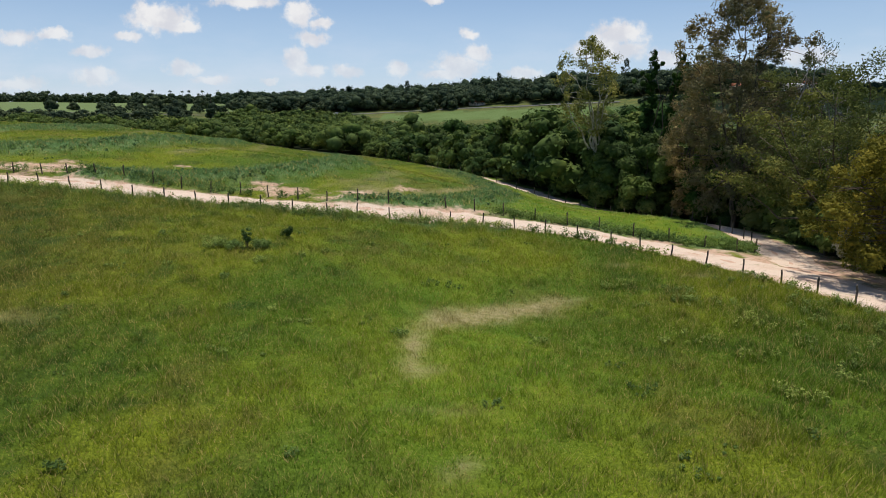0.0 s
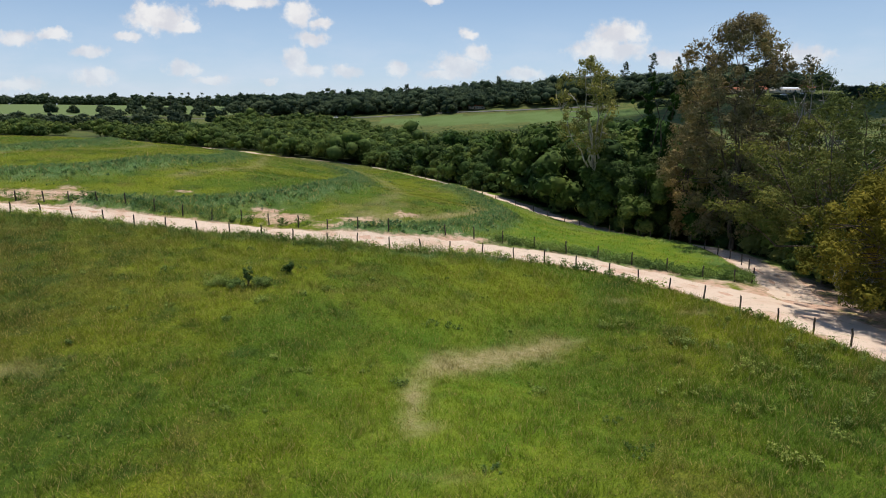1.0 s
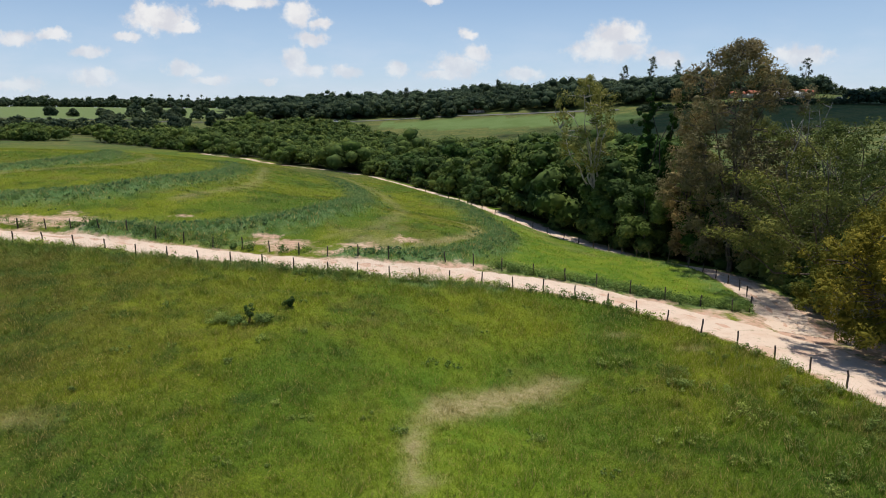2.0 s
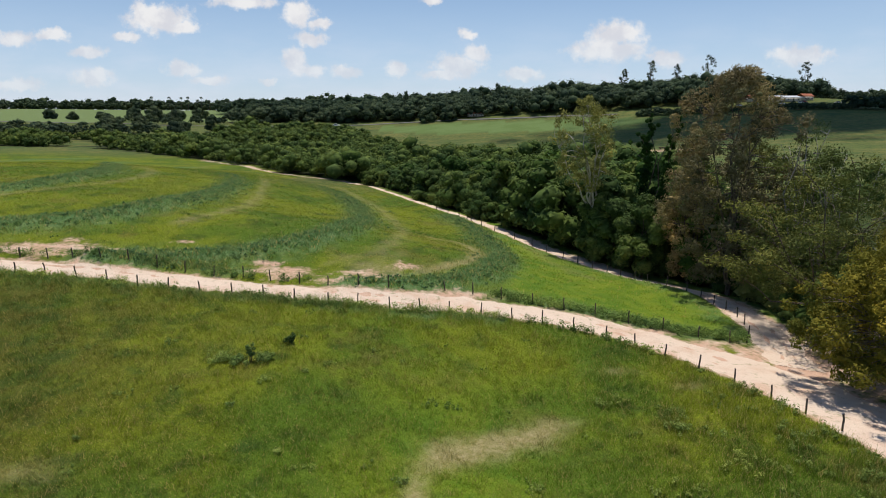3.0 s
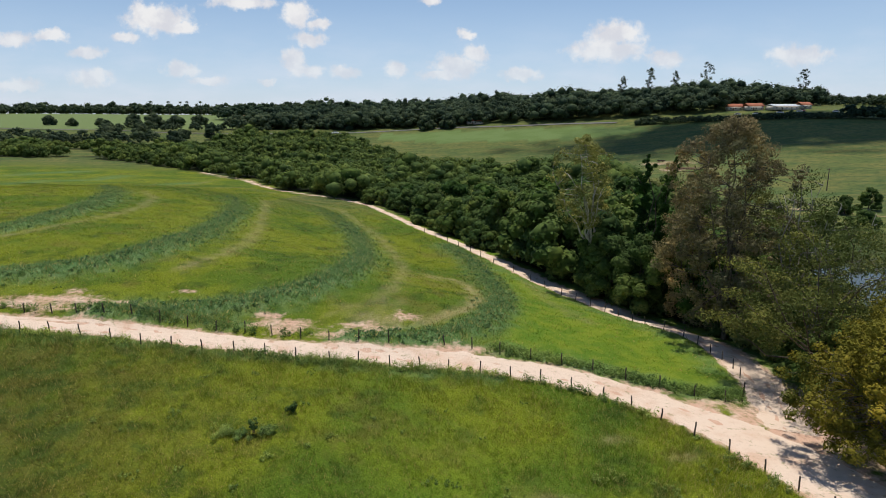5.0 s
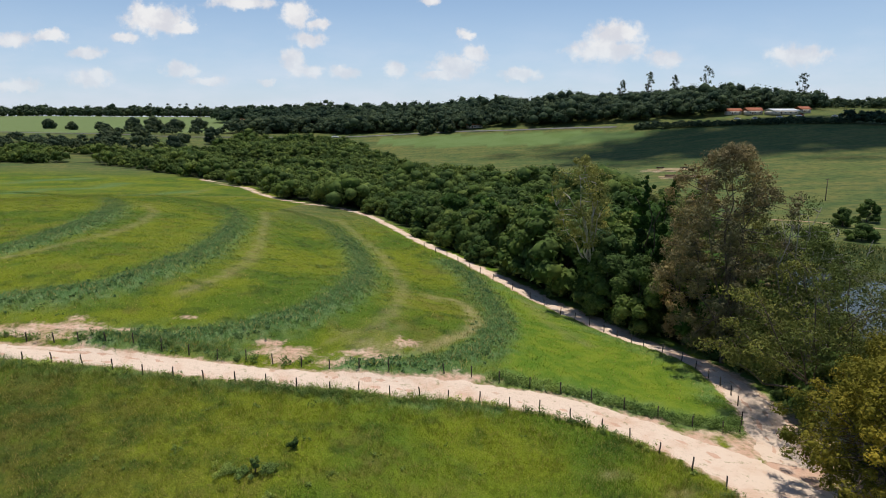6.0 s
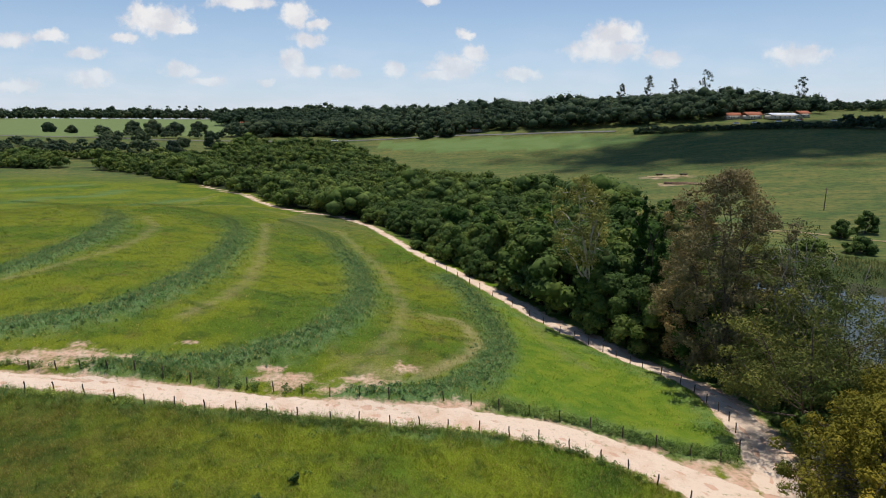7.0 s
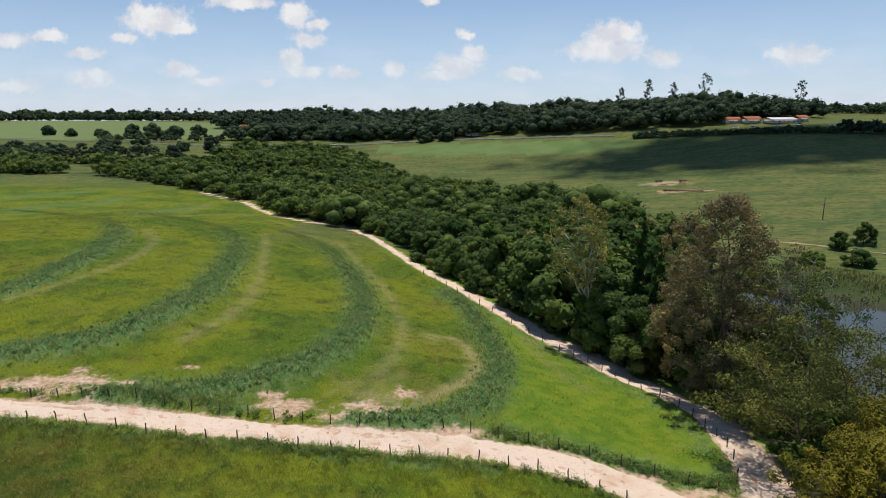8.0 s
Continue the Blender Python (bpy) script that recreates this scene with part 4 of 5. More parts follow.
def build_wood():
    r = np.random.RandomState(77)
    kinds = [bushy_tree("dense dark green broadleaf tree in the riverside wood", 10, 4.4, 201, at=stand(41, 124)),
             bushy_tree("rounded green tree with lumpy crown", 9, 4.8, 202, at=stand(20, 156)),
             bushy_tree("tall narrow leafy tree in the wood", 12, 3.8, 203, at=stand(30, 146)),
             bushy_tree("broad bright green tree overgrown with creepers", 8.5, 5.2, 204, at=stand(12, 170)),
             bushy_tree("ragged dark tree in the wood", 11, 4.2, 205, M_LEAF_DARK, at=stand(47, 119)),
             bushy_tree("olive green bushy tree in the wood", 9.5, 4.6, 206, M_LEAF_GUM, at=stand(38, 135))]
    pts = []
    y = 84.0
    while y < 660:
        step = 5.2 if y < 200 else 6.4 if y < 300 else 8.6
        for x in np.arange(-420, 100, step):
            px, py = x + r.uniform(-0.42, 0.42) * step, y + r.uniform(-0.42, 0.42) * step
            if abs(px) < 0.8 * py + 15 and inside(px, py, WOOD) and ((px - POND[0]) / POND[2]) ** 2 + ((py - POND[1]) / POND[3]) ** 2 > 1.1 \
                    and all(((px - cx) / rx) ** 2 + ((py - cy) / ry) ** 2 > 1 for cx, cy, rx, ry in CLEARINGS):
                pts.append((px, py))
        y += step
    pts.sort(key=lambda p: p[1])
    pts = [q for q in fill(BANK_THICKET, 4.6, 9)] + pts
    near, far = pts[:290], pts[290:]
    for px, py in near:
        px += 1.6 if 88 < py < 150 and float(span(px, py, ROAD_B)) < 8 else 0.0
        base = 1.15 if py < 150 else 0.98 if py < 200 else 0.75
        edge = float(span(px, py, ROAD_B))
        base = base * (1.16 if py < 300 else 1.0) * (1.12 if px > 22 and py > 135 else 1.0)
        base = 0.85 if py < 92 else base
        s = base * r.uniform(0.68, 1.32) * (0.62 if edge < 6.5 else 1.0)
        w = r.choice(6, p=[0.24, 0.24, 0.12, 0.2, 0.12, 0.08])
        copy_thing(kinds[w], stand(px, py, r.uniform(0, 6.28), s, 0.3))
    return far


FAR_WOOD = build_wood()


def far_trees(name, label, places, heights, seed, quads=60, size=1.4, mat=None, breadth=0.5, lobes=8, level=1):
    """Distant trees in one mesh: each a dome of overlapping leafy lobes of its own height and breadth."""
    r = np.random.RandomState(seed)
    xs, ys = np.array(places, float).T
    hs = np.asarray(heights) * (1 + 0.25 * wave(xs, ys, 60, 71) + 0.3 * (r.uniform(0, 1, len(xs)) < 0.04))
    C, R = [], []
    for x, y, z, h in zip(xs, ys, land(xs, ys), hs):
        w = h * breadth * r.uniform(0.8, 1.3)
        up = np.linspace(-0.35, 0.98, lobes)
        a = 2.39996 * np.arange(lobes) + r.uniform(0, 6.283)
        out = np.sqrt(1 - up * up) * w * r.uniform(0.55, 0.85, lobes)
        C.append(np.stack([x + out * np.cos(a), y + out * np.sin(a), z + h * (0.46 + 0.36 * up + r.normal(0, 0.04, lobes))], -1))
        R.append(w * r.uniform(0.36, 0.55, lobes))
    C, R = np.concatenate(C), np.concatenate(R)
    v, f = join([leaves(C, R, quads // lobes, size, r, 0.8, 0.0, 0.8, 0.72), boughs(C, R * 0.7, r, 0.8, level)])
    # default leaves have the haze blue in their base colour
    me = mesh_of(name, v, f, mat or M_LEAF_HAZED)
    tagged(new(name, me), label, "woods", kind="stuff")


HILL_FOREST = [(-120, 700), (0, 652), (60, 645), (88, 622), (150, 604), (245, 572), (262, 586), (345, 592), (385, 640), (360, 740), (60, 800), (-200, 790)]
MID_FOREST = [(-250, 742), (-90, 700), (-70, 730), (-230, 790)]
SKYLINE_WEST = [(-1200, 1190), (-800, 1210), (-480, 1270), (-330, 1210), (-150, 1000), (-150, 1120), (-420, 1450), (-1200, 1360)]
SKYLINE_MID = [(-330, 930), (-60, 800), (100, 800), (120, 880), (-330, 1010)]
SKYLINE_EAST = [(400, 880), (950, 840), (950, 900), (400, 940)]
TALL_HEDGE = [(320, 498), (352, 486), (420, 480), (420, 488), (352, 496), (322, 506)]
HEDGE = [(168, 552), (225, 527), (283, 505), (322, 493), (326, 499), (285, 512), (226, 535), (170, 560)]
HIGHWAY_HEDGE = [(-420, 780), (-330, 735), (-230, 712), (-160, 712), (-110, 708), (-35, 668)]
VALLEY_WEST = [(-560, 600), (-440, 520), (-300, 560), (-240, 590), (-330, 640), (-480, 660)]


def build_far():
    r = np.random.RandomState(91)
    tall = [(7.6 if y < 330 and x > -20 else 6.5) * r.choice((0.6, 0.8, 1.0, 1.2, 1.55), p=(0.2, 0.25, 0.25, 0.22, 0.08)) * r.uniform(0.85, 1.15) * (0.55 if ((x + 130) / 48) ** 2 + ((y - 478) / 36) ** 2 < 1 else 1.0) for x, y in FAR_WOOD]
    k = sum(y < 320 for x, y in FAR_WOOD)
    far_trees("riverside_wood", "dense green riverside wood beside the track", FAR_WOOD[:k], tall[:k], 301, 400, 1.0, M_LEAF, 0.72, 9, 1)
    far_trees("valley_wood", "dense green wood running up the valley", FAR_WOOD[k:], tall[k:], 311, 250, 1.35, M_LEAF, 0.72, 8, 1)
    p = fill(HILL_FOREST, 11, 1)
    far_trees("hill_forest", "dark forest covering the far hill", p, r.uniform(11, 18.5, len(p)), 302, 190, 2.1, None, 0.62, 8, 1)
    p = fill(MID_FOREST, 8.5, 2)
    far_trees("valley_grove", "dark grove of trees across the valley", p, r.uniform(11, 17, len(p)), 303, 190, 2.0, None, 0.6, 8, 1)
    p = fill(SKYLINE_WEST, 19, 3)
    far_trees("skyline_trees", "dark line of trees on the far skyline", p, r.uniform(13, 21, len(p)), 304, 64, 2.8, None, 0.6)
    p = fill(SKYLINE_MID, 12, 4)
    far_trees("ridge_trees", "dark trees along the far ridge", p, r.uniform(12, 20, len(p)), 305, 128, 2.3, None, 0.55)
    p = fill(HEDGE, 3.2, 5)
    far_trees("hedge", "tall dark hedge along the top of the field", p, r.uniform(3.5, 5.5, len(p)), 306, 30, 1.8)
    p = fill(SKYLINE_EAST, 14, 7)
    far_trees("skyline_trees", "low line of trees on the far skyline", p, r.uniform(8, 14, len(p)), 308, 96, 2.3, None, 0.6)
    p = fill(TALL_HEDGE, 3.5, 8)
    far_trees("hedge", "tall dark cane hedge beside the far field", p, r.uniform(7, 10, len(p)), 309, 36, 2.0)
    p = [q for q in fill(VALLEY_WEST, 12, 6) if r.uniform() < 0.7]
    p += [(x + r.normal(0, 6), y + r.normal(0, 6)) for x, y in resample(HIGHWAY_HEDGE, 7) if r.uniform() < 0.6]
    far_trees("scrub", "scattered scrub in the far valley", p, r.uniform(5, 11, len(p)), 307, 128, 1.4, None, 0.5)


build_far()
for (fx, fy, fh, fr, fs) in [(-223, 530, 17, 9, 401), (-342, 655, 14, 10, 402), (-378, 782, 17, 9, 403), (-352, 781, 17, 12, 404), (-340, 815, 12, 12, 405),
                             (-227, 630, 17, 8, 406), (-103, 690, 11, 8, 407), (8, 640, 14, 8, 408), (-15, 642, 13, 8, 409), (-300, 790, 14, 10, 410), (-510, 830, 12, 8, 411), (-470, 812, 9, 6, 412), (-330, 700, 10, 8, 413), (-260, 640, 9, 7, 414), (-155, 775, 16, 11, 415), (-190, 770, 16, 12, 416)]:
    bushy_tree("solitary dark round tree in the far pasture", fh, fr, fs, M_LEAF_HAZED, "solitary far trees", stand(fx, fy), 110, 1.5, 20)


# ================= fences =================
FENCE_A = [(-60.6, 75.9), (-56.9, 76.0), (-53.2, 76.0), (-49.6, 76.2), (-45.8, 76.3), (-41.8, 75.9), (-37.9, 75.6), (-33.9, 75.2), (-30.1, 75.2), (-26.2, 75.4),
           (-22.2, 75.2), (-18.3, 74.7), (-14.0, 74.5), (-10.4, 74.5), (-6.5, 74.4), (-2.7, 74.5), (0.9, 74.1), (4.8, 73.9), (8.6, 73.5), (12.2, 72.7),
           (15.7, 71.2), (19.2, 69.4), (22.0, 67.8), (24.5, 65.0), (27.0, 61.9), (29.1, 58.3), (31.0, 55.0), (32.5, 51.9), (33.7, 48.6), (35, 45), (36.4, 41.4)]
FENCE_B = [(-60.4, 81.7), (-55.9, 81.2), (-52.3, 81.3), (-49.2, 81.6), (-45.4, 81.5), (-41.8, 81.7), (-38, 81.5), (-34.2, 81.1), (-30.3, 80.8), (-26.4, 80.8),
           (-22.7, 80.4), (-18.8, 80.1), (-15.0, 79.8), (-11, 79.6), (-7, 79.5), (0.4, 80.2), (4.1, 80.0), (7.8, 79.4), (11.8, 78.6), (15.8, 77.8),
           (19.6, 76.6), (23.4, 75.0), (27.2, 73.4), (31, 71.9), (34.4, 70.9), (36.8, 71.6)]
FENCE_C = [(38.6, 74.8), (40.2, 79.3), (40.9, 82.8), (40.6, 85.7), (40.0, 88.3), (39.2, 91.1), (38.2, 94.2), (36.6, 98.4), (34.8, 102.2), (33.8, 105.9),
           (32.4, 109.8), (30.8, 113.1), (29.0, 117.0), (26.6, 119.4), (24.2, 121.8), (21.6, 126.0), (19.2, 130.2), (16.0, 135.2), (12.1, 141.4), (9.4, 145.2),
           (7.1, 149), (4.4, 154), (1.6, 159), (-1.4, 164.6), (-4.6, 171)]


def build_fence(line, label, seed):
    """A row of weathered posts."""
    r = np.random.RandomState(seed)
    shapes = []
    for k in range(3):
        pts = [(0, 0, -0.4), (r.normal(0, 0.01), r.normal(0, 0.01), 0.5), (r.normal(0, 0.02), r.normal(0, 0.02), 1.1), (r.normal(0, 0.03), r.normal(0, 0.03), 1.52), (r.normal(0, 0.03), r.normal(0, 0.03), 1.56)]
        v, f = tube(pts, [0.085, 0.082, 0.08, 0.078, 0.05], 8)
        shapes.append(mesh_of("post", v, f, M_POST, True))
    fence = thing("fence", label, "fence", "field fences", pose(line[0][0], line[0][1], float(land(*line[0]))))
    for x, y in line:
        post = part("post", shapes[r.randint(3)], fence)
        post.matrix_basis = fence.matrix_basis.inverted() @ Matrix.LocRotScale((x, y, float(land(x, y))), Euler((r.normal(0, 0.05), r.normal(0, 0.05), r.uniform(0, 6))), (1, 1, r.uniform(0.88, 1.08)))


build_fence(FENCE_A, "row of weathered wooden fence posts beside the sandy track", 501)
build_fence(FENCE_B, "row of grey wooden posts along the hill field", 502)
build_fence(FENCE_C, "wooden fence posts along the woodland track", 503)


# ================= weeds and shrubs =================
def shrub(label, x, y, height, radius, seed, leafmat=M_WEED):
    r = np.random.RandomState(seed)
    bush = thing("shrub", label, "shrub", "", stand(x, y))
    cs = [(r.normal(0, 0.4) * radius, r.normal(0, 0.4) * radius, height * r.uniform(0.3, 0.92)) for _ in range(16)]
    stems = [limb((r.normal(0, 0.05), r.normal(0, 0.05), -0.1), c, 0.025, 0.008, r, 0.1, 5, 4) for c in cs[::2]]
    v, f = join(stems)
    part("stem", mesh_of("stem", v, f, M_BARK, True), bush)
    v, f = leaves(cs, [radius * r.uniform(0.25, 0.45) for _ in cs], 70, 0.14, r, 0.9)
    part("foliage", mesh_of("foliage", v, f, leafmat), bush)
    return bush


shrub("young shrub with round leafy top in tall grass", -18.4, 57.0, 1.9, 0.5, 601)
shrub("low grey-green shrub in the pasture", -17.2, 57.3, 0.75, 0.9, 602)
shrub("low grey-green shrub in the pasture", -21.4, 56.9, 0.6, 1.2, 603)
shrub("low grey-green shrub in the pasture", -19.6, 56.6, 0.6, 1.0, 605)
shrub("compact dark green bush in the pasture", -15.6, 61.4, 1.0, 0.6, 604, M_LEAF)


def weeds(name, label, places, height, seed, size=0.22, n=30, mat=M_WEED):
    r = np.random.RandomState(seed)
    x, y = np.array(places).T
    k = np.minimum(off_road(x, y, ROAD_A, ROAD_A_HALF), off_road(x, y, ROAD_B, ROAD_B_HALF)) > 0.3
    x, y = x[k], y[k]
    h = height * r.uniform(0.5, 1.4, len(x))
    k = 3
    cs = np.stack([np.repeat(x, k) + r.normal(0, 0.22, len(x) * k), np.repeat(y, k) + r.normal(0, 0.22, len(x) * k),
                   np.repeat(land(x, y), k) + np.repeat(h, k) * r.uniform(0.25, 0.9, len(x) * k)], -1)
    v, f = leaves(cs, np.repeat(h, k) * 0.38, n // k, size, r, 0.9)
    tagged(new(name, mesh_of(name, v, f, mat)), label, "weeds", kind="stuff")


def build_reeds():
    r = np.random.RandomState(71)
    a, q = r.uniform(0, 6.283, 5200), r.uniform(0.98, 1.3, 5200)
    x, y = POND[0] + POND[2] * q * np.cos(a), POND[1] + POND[3] * q * np.sin(a)
    k = (land(x, y) > WATER - 0.3) & (y < 185) & (x < 0.8 * y + 8)
    tufts("pond_reeds", "rank reeds and scrub round the pond", x[k], y[k], np.full(k.sum(), 0.9), np.full(k.sum(), 0.16), 6, 72, 0.5, 0.5)


def build_weeds():
    r = np.random.RandomState(66)
    c = resample(FENCE_A, 0.30)
    p = [(x + r.normal(0, 0.45), y - abs(r.normal(0.1, 0.6))) for x, y in c if wave(x, y, 8, 51) > -0.35]
    p += [(x + r.normal(0, 0.45), y - abs(r.normal(0.2, 0.8))) for x, y in c if -24 < x < 8 and wave(x, y, 8, 55) > -0.5]
    weeds("roadside_weeds", "leafy green weeds along the fence line", p, 0.75, 67)
    c = resample(FENCE_B, 0.35)
    p = [(x + r.normal(0, 0.5), y + r.normal(0.4, 0.5)) for x, y in c if wave(x, y, 9, 52) > -0.2 and not -16 < x < 8]
    p += [(x + r.normal(0, 0.5), y + r.normal(0, 0.7)) for x, y in resample(VERGE_E, 0.12)]
    weeds("verge_weeds", "tall dark weeds on the verge of the hill field", p, 0.85, 68)
    p = []
    for bank, w in ((BANK_A, 4.0), (BANK_B, 3.8), (BANK_C, 3.4), (BANK_D, 3.0)):
        p += [(x + r.normal(0, 0.5 * w), y + r.normal(0, 0.5 * w)) for x, y in resample(bank, 0.30) if abs(x) < 0.78 * y + 5 and y < 150 + 70 * r.uniform()]
    weeds("bank_weeds", "bushy green weeds matted over the contour banks", p, 0.42, 73, 0.24, 21, M_BANK)
    p = []
    while len(p) < 900:
        x, y = r.uniform(14, 40), r.uniform(24, 58)
        if south_of_track(np.array([x]), np.array([y]))[0] and wave(x, y, 6, 53) + 0.05 * (x - 24) > 0.1 and abs(x) < 0.78 * y + 4:
            p.append((x, y))
    p = [q for q in p if float(off_road(*q, ROAD_A, ROAD_A_HALF)) > 0.5]
    px, py = np.array(p).T
    tufts("slope_grass", "tall coarse grass on the slope above the track", px, py, np.full(len(px), 0.85), np.full(len(px), 0.05), 14, 74, 0.7, 0.3)
    weeds("slope_weeds", "coarse dark weeds on the slope above the track", p[::4], 0.6, 69, 0.2)
    p = []
    while len(p) < 900:
        x, y = r.uniform(-60, 30), r.uniform(20, 74)
        if wave(x, y, 9, 54) > 0.45 and south_of_track(np.array([x]), np.array([y]))[0]:
            p.append((x, y))
    px, py = np.array(p + [(5.2 + r.normal(0, 0.7), 35.5 + r.normal(0, 0.8)) for _ in range(30)] + [(6.6 + r.normal(0, 0.5), 27.5 + r.normal(0, 0.5)) for _ in range(22)]).T
    tufts("pasture_tussocks", "taller wiry tussocks in the pasture", px, py, np.full(len(px), 0.6), np.full(len(px), 0.045), 14, 75, 0.7, 0.25)
    p = []
    while len(p) < 150:
        x, y = r.uniform(-58, 34), r.uniform(18, 72)
        if south_of_track(np.array([x]), np.array([y]))[0] and abs(x) < 0.75 * y and float(zones(x, y)[2]) < 0.1:
            m = r.randint(1, 5)
            p += [(x + r.normal(0, 0.35), y + r.normal(0, 0.35)) for _ in range(m)]
    weeds("pasture_weeds", "scattered leafy weed clumps in the pasture", p, 0.36, 76, 0.15, 36, M_WEED)


build_weeds()
build_reeds()


# ================= the cloud whose shadow lies on the far field =================
def build_cloud():
    """A cumulus of many overlapping puffs, thinning out at its rim."""
    r = np.random.RandomState(8)
    lift = 2000.0 / TO_SUN.z
    cx, cy = 285 + TO_SUN.x * lift, 462 + TO_SUN.y * lift
    ball = bmesh.new()
    bmesh.ops.create_icosphere(ball, subdivisions=1, radius=1.0)
    bv = np.array([v.co[:] for v in ball.verts])
    bf = np.array([[v.index for v in f.verts] for f in ball.faces])
    ball.free()
    pieces = []
    for k in range(900):
        a, q = r.uniform(0, 6.283), math.sqrt(r.uniform(0, 1))
        q = q * (1.12 + 0.15 * math.sin(3 * a + 1) + 0.1 * math.sin(7 * a))
        size = (30 * max(0.0, 0.95 - q) + 3.5) * r.uniform(0.6, 1.2)
        at = np.array([cx + 225 * q * math.cos(a), cy + 82 * q * math.sin(a), 2000 + 26 * max(0, 1 - q * q) * r.uniform(-0.2, 1.2)])
        pieces.append((bv * np.array([size * 1.5, size, size * 0.7]) * (1 + r.normal(0, 0.08, (len(bv), 1))) + at, bf))
    v, f = join(pieces)
    m = plain_material("cloud_white", (0.8, 0.8, 0.8), (0.7, 0.72, 0.75), 1.0, 0.02, 0.0)
    tagged(new("cloud", mesh_of("cloud", v, f, m, True)), "white cumulus cloud high over the far field", "cloud", kind="structure")


build_cloud()


# ================= far farmstead, highway and field furniture =================
M_TILE = plain_material("clay_roof_tiles", (0.42, 0.14, 0.07), (0.30, 0.10, 0.05), 0.8, 0.8)
M_SHEET = plain_material("pale_sheet_roof", (0.80, 0.80, 0.80), (0.70, 0.71, 0.73), 0.45, 0.3)
M_WALL = plain_material("rendered_wall", (0.62, 0.56, 0.48), (0.50, 0.44, 0.37), 0.9, 0.5)
M_GLASSY = plain_material("dark_window", (0.03, 0.035, 0.04), (0.05, 0.05, 0.06), 0.15, 0.5)
M_ASPHALT = plain_material("worn_asphalt", (0.12, 0.115, 0.11), (0.17, 0.165, 0.155), 0.9, 0.2)
M_CAR = plain_material("white_car_paint", (0.78, 0.78, 0.78), (0.72, 0.72, 0.73), 0.3, 0.5)
M_CAR_RED = plain_material("red_car_paint", (0.35, 0.03, 0.02), (0.28, 0.03, 0.02), 0.3, 0.5)
M_TYRE = plain_material("black_rubber", (0.02, 0.02, 0.02), (0.03, 0.03, 0.03), 0.9, 2.0)
M_CLAY = plain_material("worn_red_sand", (0.42, 0.28, 0.18), (0.30, 0.26, 0.12), 0.95, 0.35, 0.1)
M_BRICK = plain_material("brown_masonry", (0.20, 0.12, 0.08), (0.13, 0.08, 0.06), 0.9, 0.8)


def block(x0, x1, y0, y1, z0, z1):
    v = [(x, y, z) for z in (z0, z1) for y in (y0, y1) for x in (x0, x1)]
    return np.array(v, float), np.array([(0, 2, 3, 1), (4, 5, 7, 6), (0, 1, 5, 4), (2, 6, 7, 3), (0, 4, 6, 2), (1, 3, 7, 5)])


def gable(lx, ly, z0, z1, eave, thick=0.25):
    """A pitched roof with thickness, ridge along x."""
    x, y = lx / 2 + eave, ly / 2 + eave
    v = [(-x, -y, z0), (x, -y, z0), (x, 0, z1), (-x, 0, z1), (-x, y, z0), (x, y, z0)]
    v += [(a, b, c + thick) for a, b, c in v]
    f = [(6, 7, 8, 9), (9, 8, 11, 10), (3, 2, 1, 0), (4, 5, 2, 3), (0, 1, 7, 6), (5, 4, 10, 11), (1, 2, 8, 7), (2, 5, 11, 8), (3, 0, 6, 9), (4, 3, 9, 10)]
    return np.array(v, float), np.array(f)


def house(label, x, y, turn, lx, ly, wall, ridge, roofmat, windows=3):
    """A plain farm building: walls, pitched roof, door and windows."""
    h = thing("house", label, "house", "far farm buildings", stand(x, y, turn, 1, 0.3))
    v, f = block(-lx / 2, lx / 2, -ly / 2, ly / 2, 0, wall)
    part("wall", mesh_of("wall", v, f, M_WALL), h)
    v, f = gable(lx, ly, wall, ridge, 0.7)
    part("roof", mesh_of("roof", v, f, roofmat), h)
    for k in range(windows):
        cx = -lx / 2 + lx * (k + 0.5) / windows
        v, f = block(cx - 0.7, cx + 0.7, -ly / 2 - 0.06, -ly / 2 + 0.1, 1.2, 2.4)
        win = part("window", mesh_of("window", v, f, M_SHEET), h)
        v, f = block(cx - 0.6, cx + 0.6, -ly / 2 - 0.08, -ly / 2 - 0.064, 1.3, 2.3)
        part("pane", mesh_of("pane", v, f, M_GLASSY), win, "dark glass pane")
    v, f = block(-lx / 2 + lx * 0.33 - 0.5, -lx / 2 + lx * 0.33 + 0.5, -ly / 2 - 0.07, -ly / 2 + 0.1, 0.3, 2.4)
    part("door", mesh_of("door", v, f, M_BRICK), h)
    return h


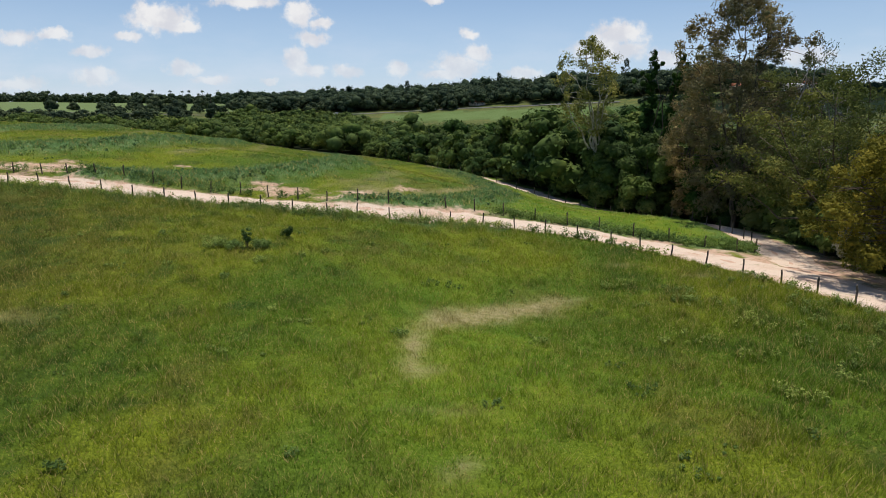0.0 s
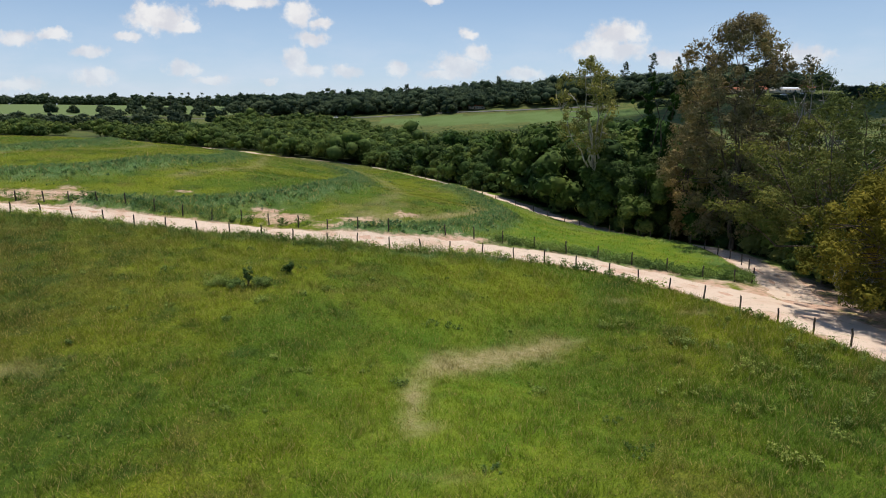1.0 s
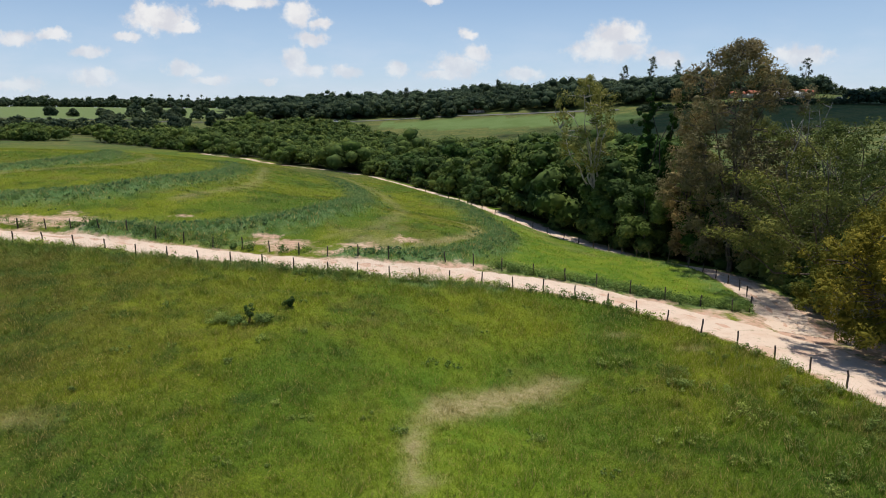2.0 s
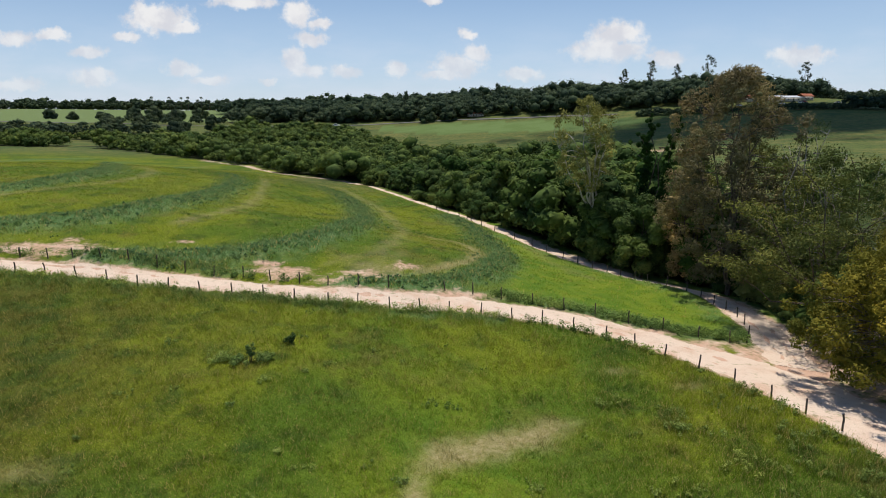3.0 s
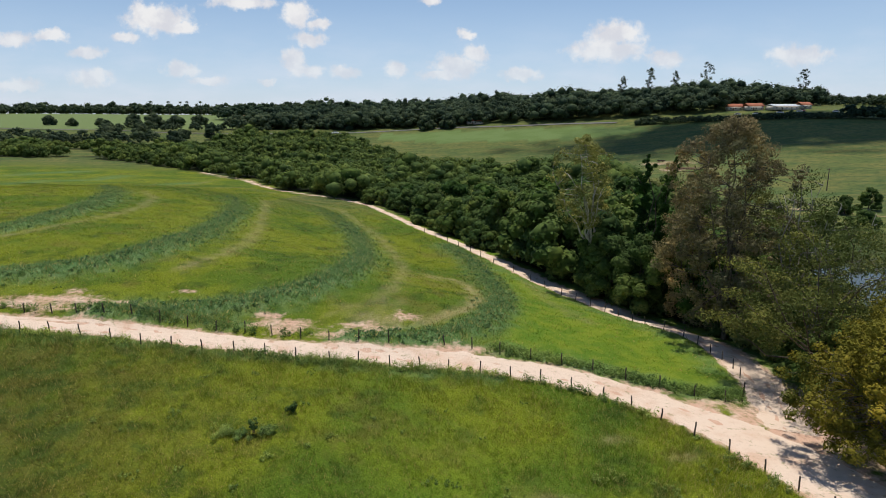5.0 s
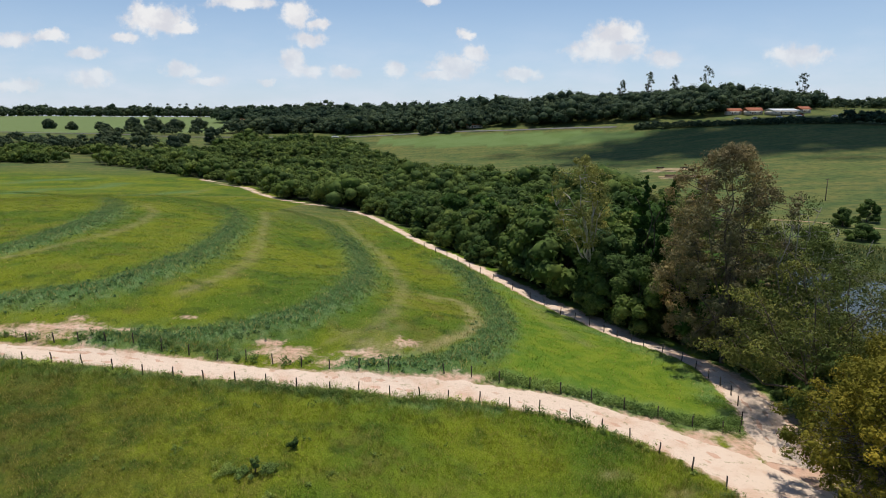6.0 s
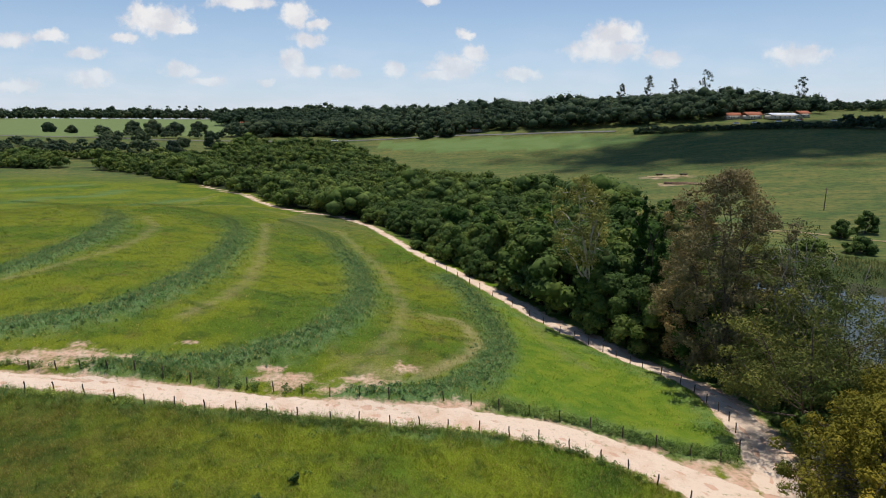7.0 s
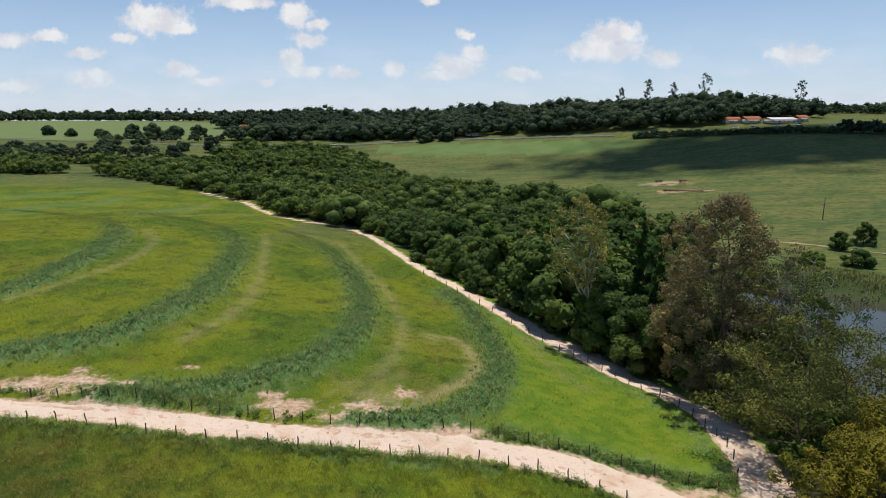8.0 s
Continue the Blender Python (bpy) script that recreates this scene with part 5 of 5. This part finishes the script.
def car(label, x, y, turn, paint, scale=1.0):
    c = thing("car", label, "car", "far vehicles", stand(x, y, turn, scale))
    v, f = block(-2.1, 2.1, -0.85, 0.85, 0.35, 0.95)
    v[4:, 0] *= 0.96
    part("body", mesh_of("body", v, f, paint), c)
    v, f = block(-1.3, 1.1, -0.8, 0.8, 0.95, 1.5)
    v[4:, 0] *= 0.72
    v[4:, 1] *= 0.86
    part("cabin", mesh_of("cabin", v, f, M_GLASSY), c)
    v, f = block(-0.95, 0.8, -0.7, 0.7, 1.502, 1.56)
    part("roof", mesh_of("roof", v, f, paint), c)
    for wx in (-1.35, 1.35):
        for wy in (-0.8, 0.8):
            v, f = tube([(wx, wy - 0.1, 0.33), (wx, wy + 0.1, 0.33)], [0.33, 0.33], 12)
            wheel = part("wheel", mesh_of("wheel", v, f, M_TYRE), c)
            v, f = tube([(wx, wy - 0.11, 0.33), (wx, wy + 0.11, 0.33)], [0.19, 0.19], 10)
            part("rim", mesh_of("rim", v, f, M_SHEET), wheel, "grey metal rim")
    return c


house("long shed with white sheet-metal roof", 300, 560, 0.15, 24, 12, 3.2, 4.8, M_SHEET, 5)
house("farmhouse with orange clay tile roof", 278, 567, 0.1, 14, 9, 3.4, 6.0, M_TILE)
house("low farm building with orange tile roof", 264, 574, -0.1, 12, 9, 3.2, 5.6, M_TILE)
house("small house with red tile roof beside the shed", 322, 566, 0.2, 10, 8, 3.2, 5.6, M_TILE)
house("red-roofed house half hidden by trees", 35, 655, 0.1, 16, 9, 3.2, 5.8, M_TILE)
house("long red-roofed barn on the far ridge", -262, 900, 0.0, 40, 12, 4.0, 7.0, M_TILE, 5)
house("red-roofed house on the far ridge", -215, 890, 0.1, 24, 10, 4.0, 7.0, M_TILE)
for vx, vy, va, vp in ((268, 541, 0.3, M_CAR), (288, 540, 0.1, M_CAR), (305, 541, 0.2, M_CAR), (309, 544, 0.4, M_CAR_RED), (255, 546, 0.2, M_CAR), (333, 536, 0.1, M_CAR)):
    car("white car parked by the farm" if vp == M_CAR else "red car parked by the farm", vx, vy, va, vp, 1.25)
build_road("bare_sand", [(120, 361.5), (131, 360), (143, 357)], 3.6, "patch of bare reddish sand in the far pasture", 63, M_CLAY, 2.0, 5, 0.4, 0.0, 1.2)
build_road("bare_sand", [(115, 330), (128, 327), (141, 323.5)], 1.9, "strip of bare sand round the feed trough", 64, M_CLAY, 2.0, 5, 0.4, 0.0, 0.6)
build_road("track", [(90, 220), (101, 212), (112, 212), (120, 209.5), (130, 201), (138.6, 192), (150, 182)], 0.7, "faint sandy track beyond the pond", 65, M_CLAY, 1.5, 5, 0.25, 0.0, 0.5)
HIGHWAY = [(-700, 800), (-480, 757), (-380, 742), (-297, 700), (-213, 690), (-167, 676), (-110, 660), (-45, 652), (12, 643), (66, 618), (118, 600), (160, 575)]
build_road("highway", HIGHWAY, 2.8, "pale asphalt highway across the far valley", 61, M_ASPHALT, 6.0, 5, 0.5, 0.0, 0.2)
car("white van driving on the far highway", -209, 689, -0.1, M_CAR, 1.9)
car("white van on the far highway", -110, 660, -0.2, M_CAR, 1.7)


def power_pole(label, x, y, height):
    p = thing("utility_pole", label, "pole", "", stand(x, y))
    v, f = tube([(0, 0, -1), (0, 0, height * 0.5), (0.03, 0, height)], [0.2, 0.17, 0.13], 8)
    part("mast", mesh_of("mast", v, f, M_POST, True), p)
    v, f = block(-0.9, 0.9, -0.07, 0.07, height - 0.7, height - 0.55)
    part("crossarm", mesh_of("crossarm", v, f, M_POST), p)


power_pole("single dark wooden utility pole in the pasture", 152, 245, 9)


def trough(label, x, y, turn, length):
    t = thing("feed_trough", label, "trough", "", stand(x, y, turn))
    v, f = join([block(-length / 2, length / 2, -0.9, -0.65, -0.3, 1.0), block(-length / 2, length / 2, 0.65, 0.9, -0.3, 1.0),
                 block(-length / 2, -length / 2 + 0.25, -0.645, 0.645, -0.3, 1.0), block(length / 2 - 0.25, length / 2, -0.645, 0.645, -0.3, 1.0)])
    part("rim", mesh_of("rim", v, f, M_BRICK), t)
    v, f = block(-length / 2 + 0.255, length / 2 - 0.255, -0.64, 0.64, -0.3, 0.35)
    part("bed", mesh_of("bed", v, f, M_SAND), t)


trough("long dark masonry feed trough on bare sand", 128, 327, -0.25, 20)


def hay_rack(label, x, y):
    t = thing("hay_rack", label, "rack", "field racks", stand(x, y))
    v, f = block(-1.8, 1.8, -0.7, 0.7, 1.0, 1.7)
    v[4:, :2] *= 1.25
    part("basket", mesh_of("basket", v, f, M_POST), t)
    for lx in (-1.2, 1.2):
        for ly in (-0.5, 0.5):
            v, f = tube([(lx, ly, -0.2), (lx * 0.9, ly * 0.9, 1.0)], [0.12, 0.1], 6)
            part("leg", mesh_of("leg", v, f, M_POST), t)


hay_rack("dark wooden hay rack standing on bare sand", 127, 362)
hay_rack("dark wooden hay rack standing on bare sand", 139, 357)
for tx, ty, th, tr_, ts in ((129, 198, 6.5, 2.8, 701), (141, 204, 7.5, 3.6, 702), (123, 179, 4.5, 4.0, 703), (112, 184, 3, 3.5, 704)):
    bushy_tree("small dark tree beyond the pond", th, tr_, ts, M_LEAF, "small trees beyond the pond", stand(tx, ty), 50, 0.7, 18)


def palm(label, x, y, height, seed):
    """A tall palm: thin stem and a round head of drooping fronds."""
    r = np.random.RandomState(seed)
    p = thing("palm_tree", label, "palm", "palms on the far skyline", stand(x, y, r.uniform(0, 6)))
    v, f = tube([(0, 0, -0.5), (0.2, 0, height * 0.5), (0.1, 0.1, height)], [0.45, 0.38, 0.3], 7)
    part("trunk", mesh_of("trunk", v, f, M_BARK, True), p)
    V, F, n = [], [], 0
    for k in range(22):
        a, up = 2.39996 * k, r.uniform(-0.3, 1.0)
        L = r.uniform(3.2, 4.4)
        d = np.array([math.cos(a), math.sin(a), 0])
        side = np.array([-math.sin(a), math.cos(a), 0])
        pts = [np.array([0.1, 0.1, height]) + d * L * t + np.array([0, 0, L * (up * t - 0.9 * t * t)]) for t in (0, 0.35, 0.7, 1.0)]
        w = (0.25, 0.7, 0.6, 0.08)
        for q, ww in zip(pts, w):
            V += [q - side * ww, q + side * ww]
        F += [(n + 2 * i, n + 2 * i + 1, n + 2 * i + 3, n + 2 * i + 2) for i in range(3)]
        n += 8
    part("fronds", mesh_of("fronds", np.array(V), np.array(F), M_LEAF_HAZED), p)


for px, py, ph, ps in ((-560, 1235, 25, 801), (-528, 1240, 25, 802), (-506, 1242, 24, 803), (-492, 1240, 25, 804), (-468, 1245, 25, 805), (-455, 1250, 19, 806)):
    palm("tall palm standing above the far skyline trees", px, py, ph, ps)


for px, py, ph, pr, ps in ((218, 672, 38, 6, 821), (252, 690, 33, 5, 822), (286, 690, 42, 7, 823), (378, 668, 36, 7, 824), (195, 690, 31, 6, 825), (60, 700, 28, 6, 826), (-40, 720, 27, 6, 827)):
    crown_tree("tall open tree rising above the far hill forest", ph, pr, ps, stand(px, py), M_LEAF_HAZED, M_BARK, HIGH, 26, 4, 0.4, 0.2, (0, 0), 16, 1.3, 1.9, 0.2, 0.7, 0.45)
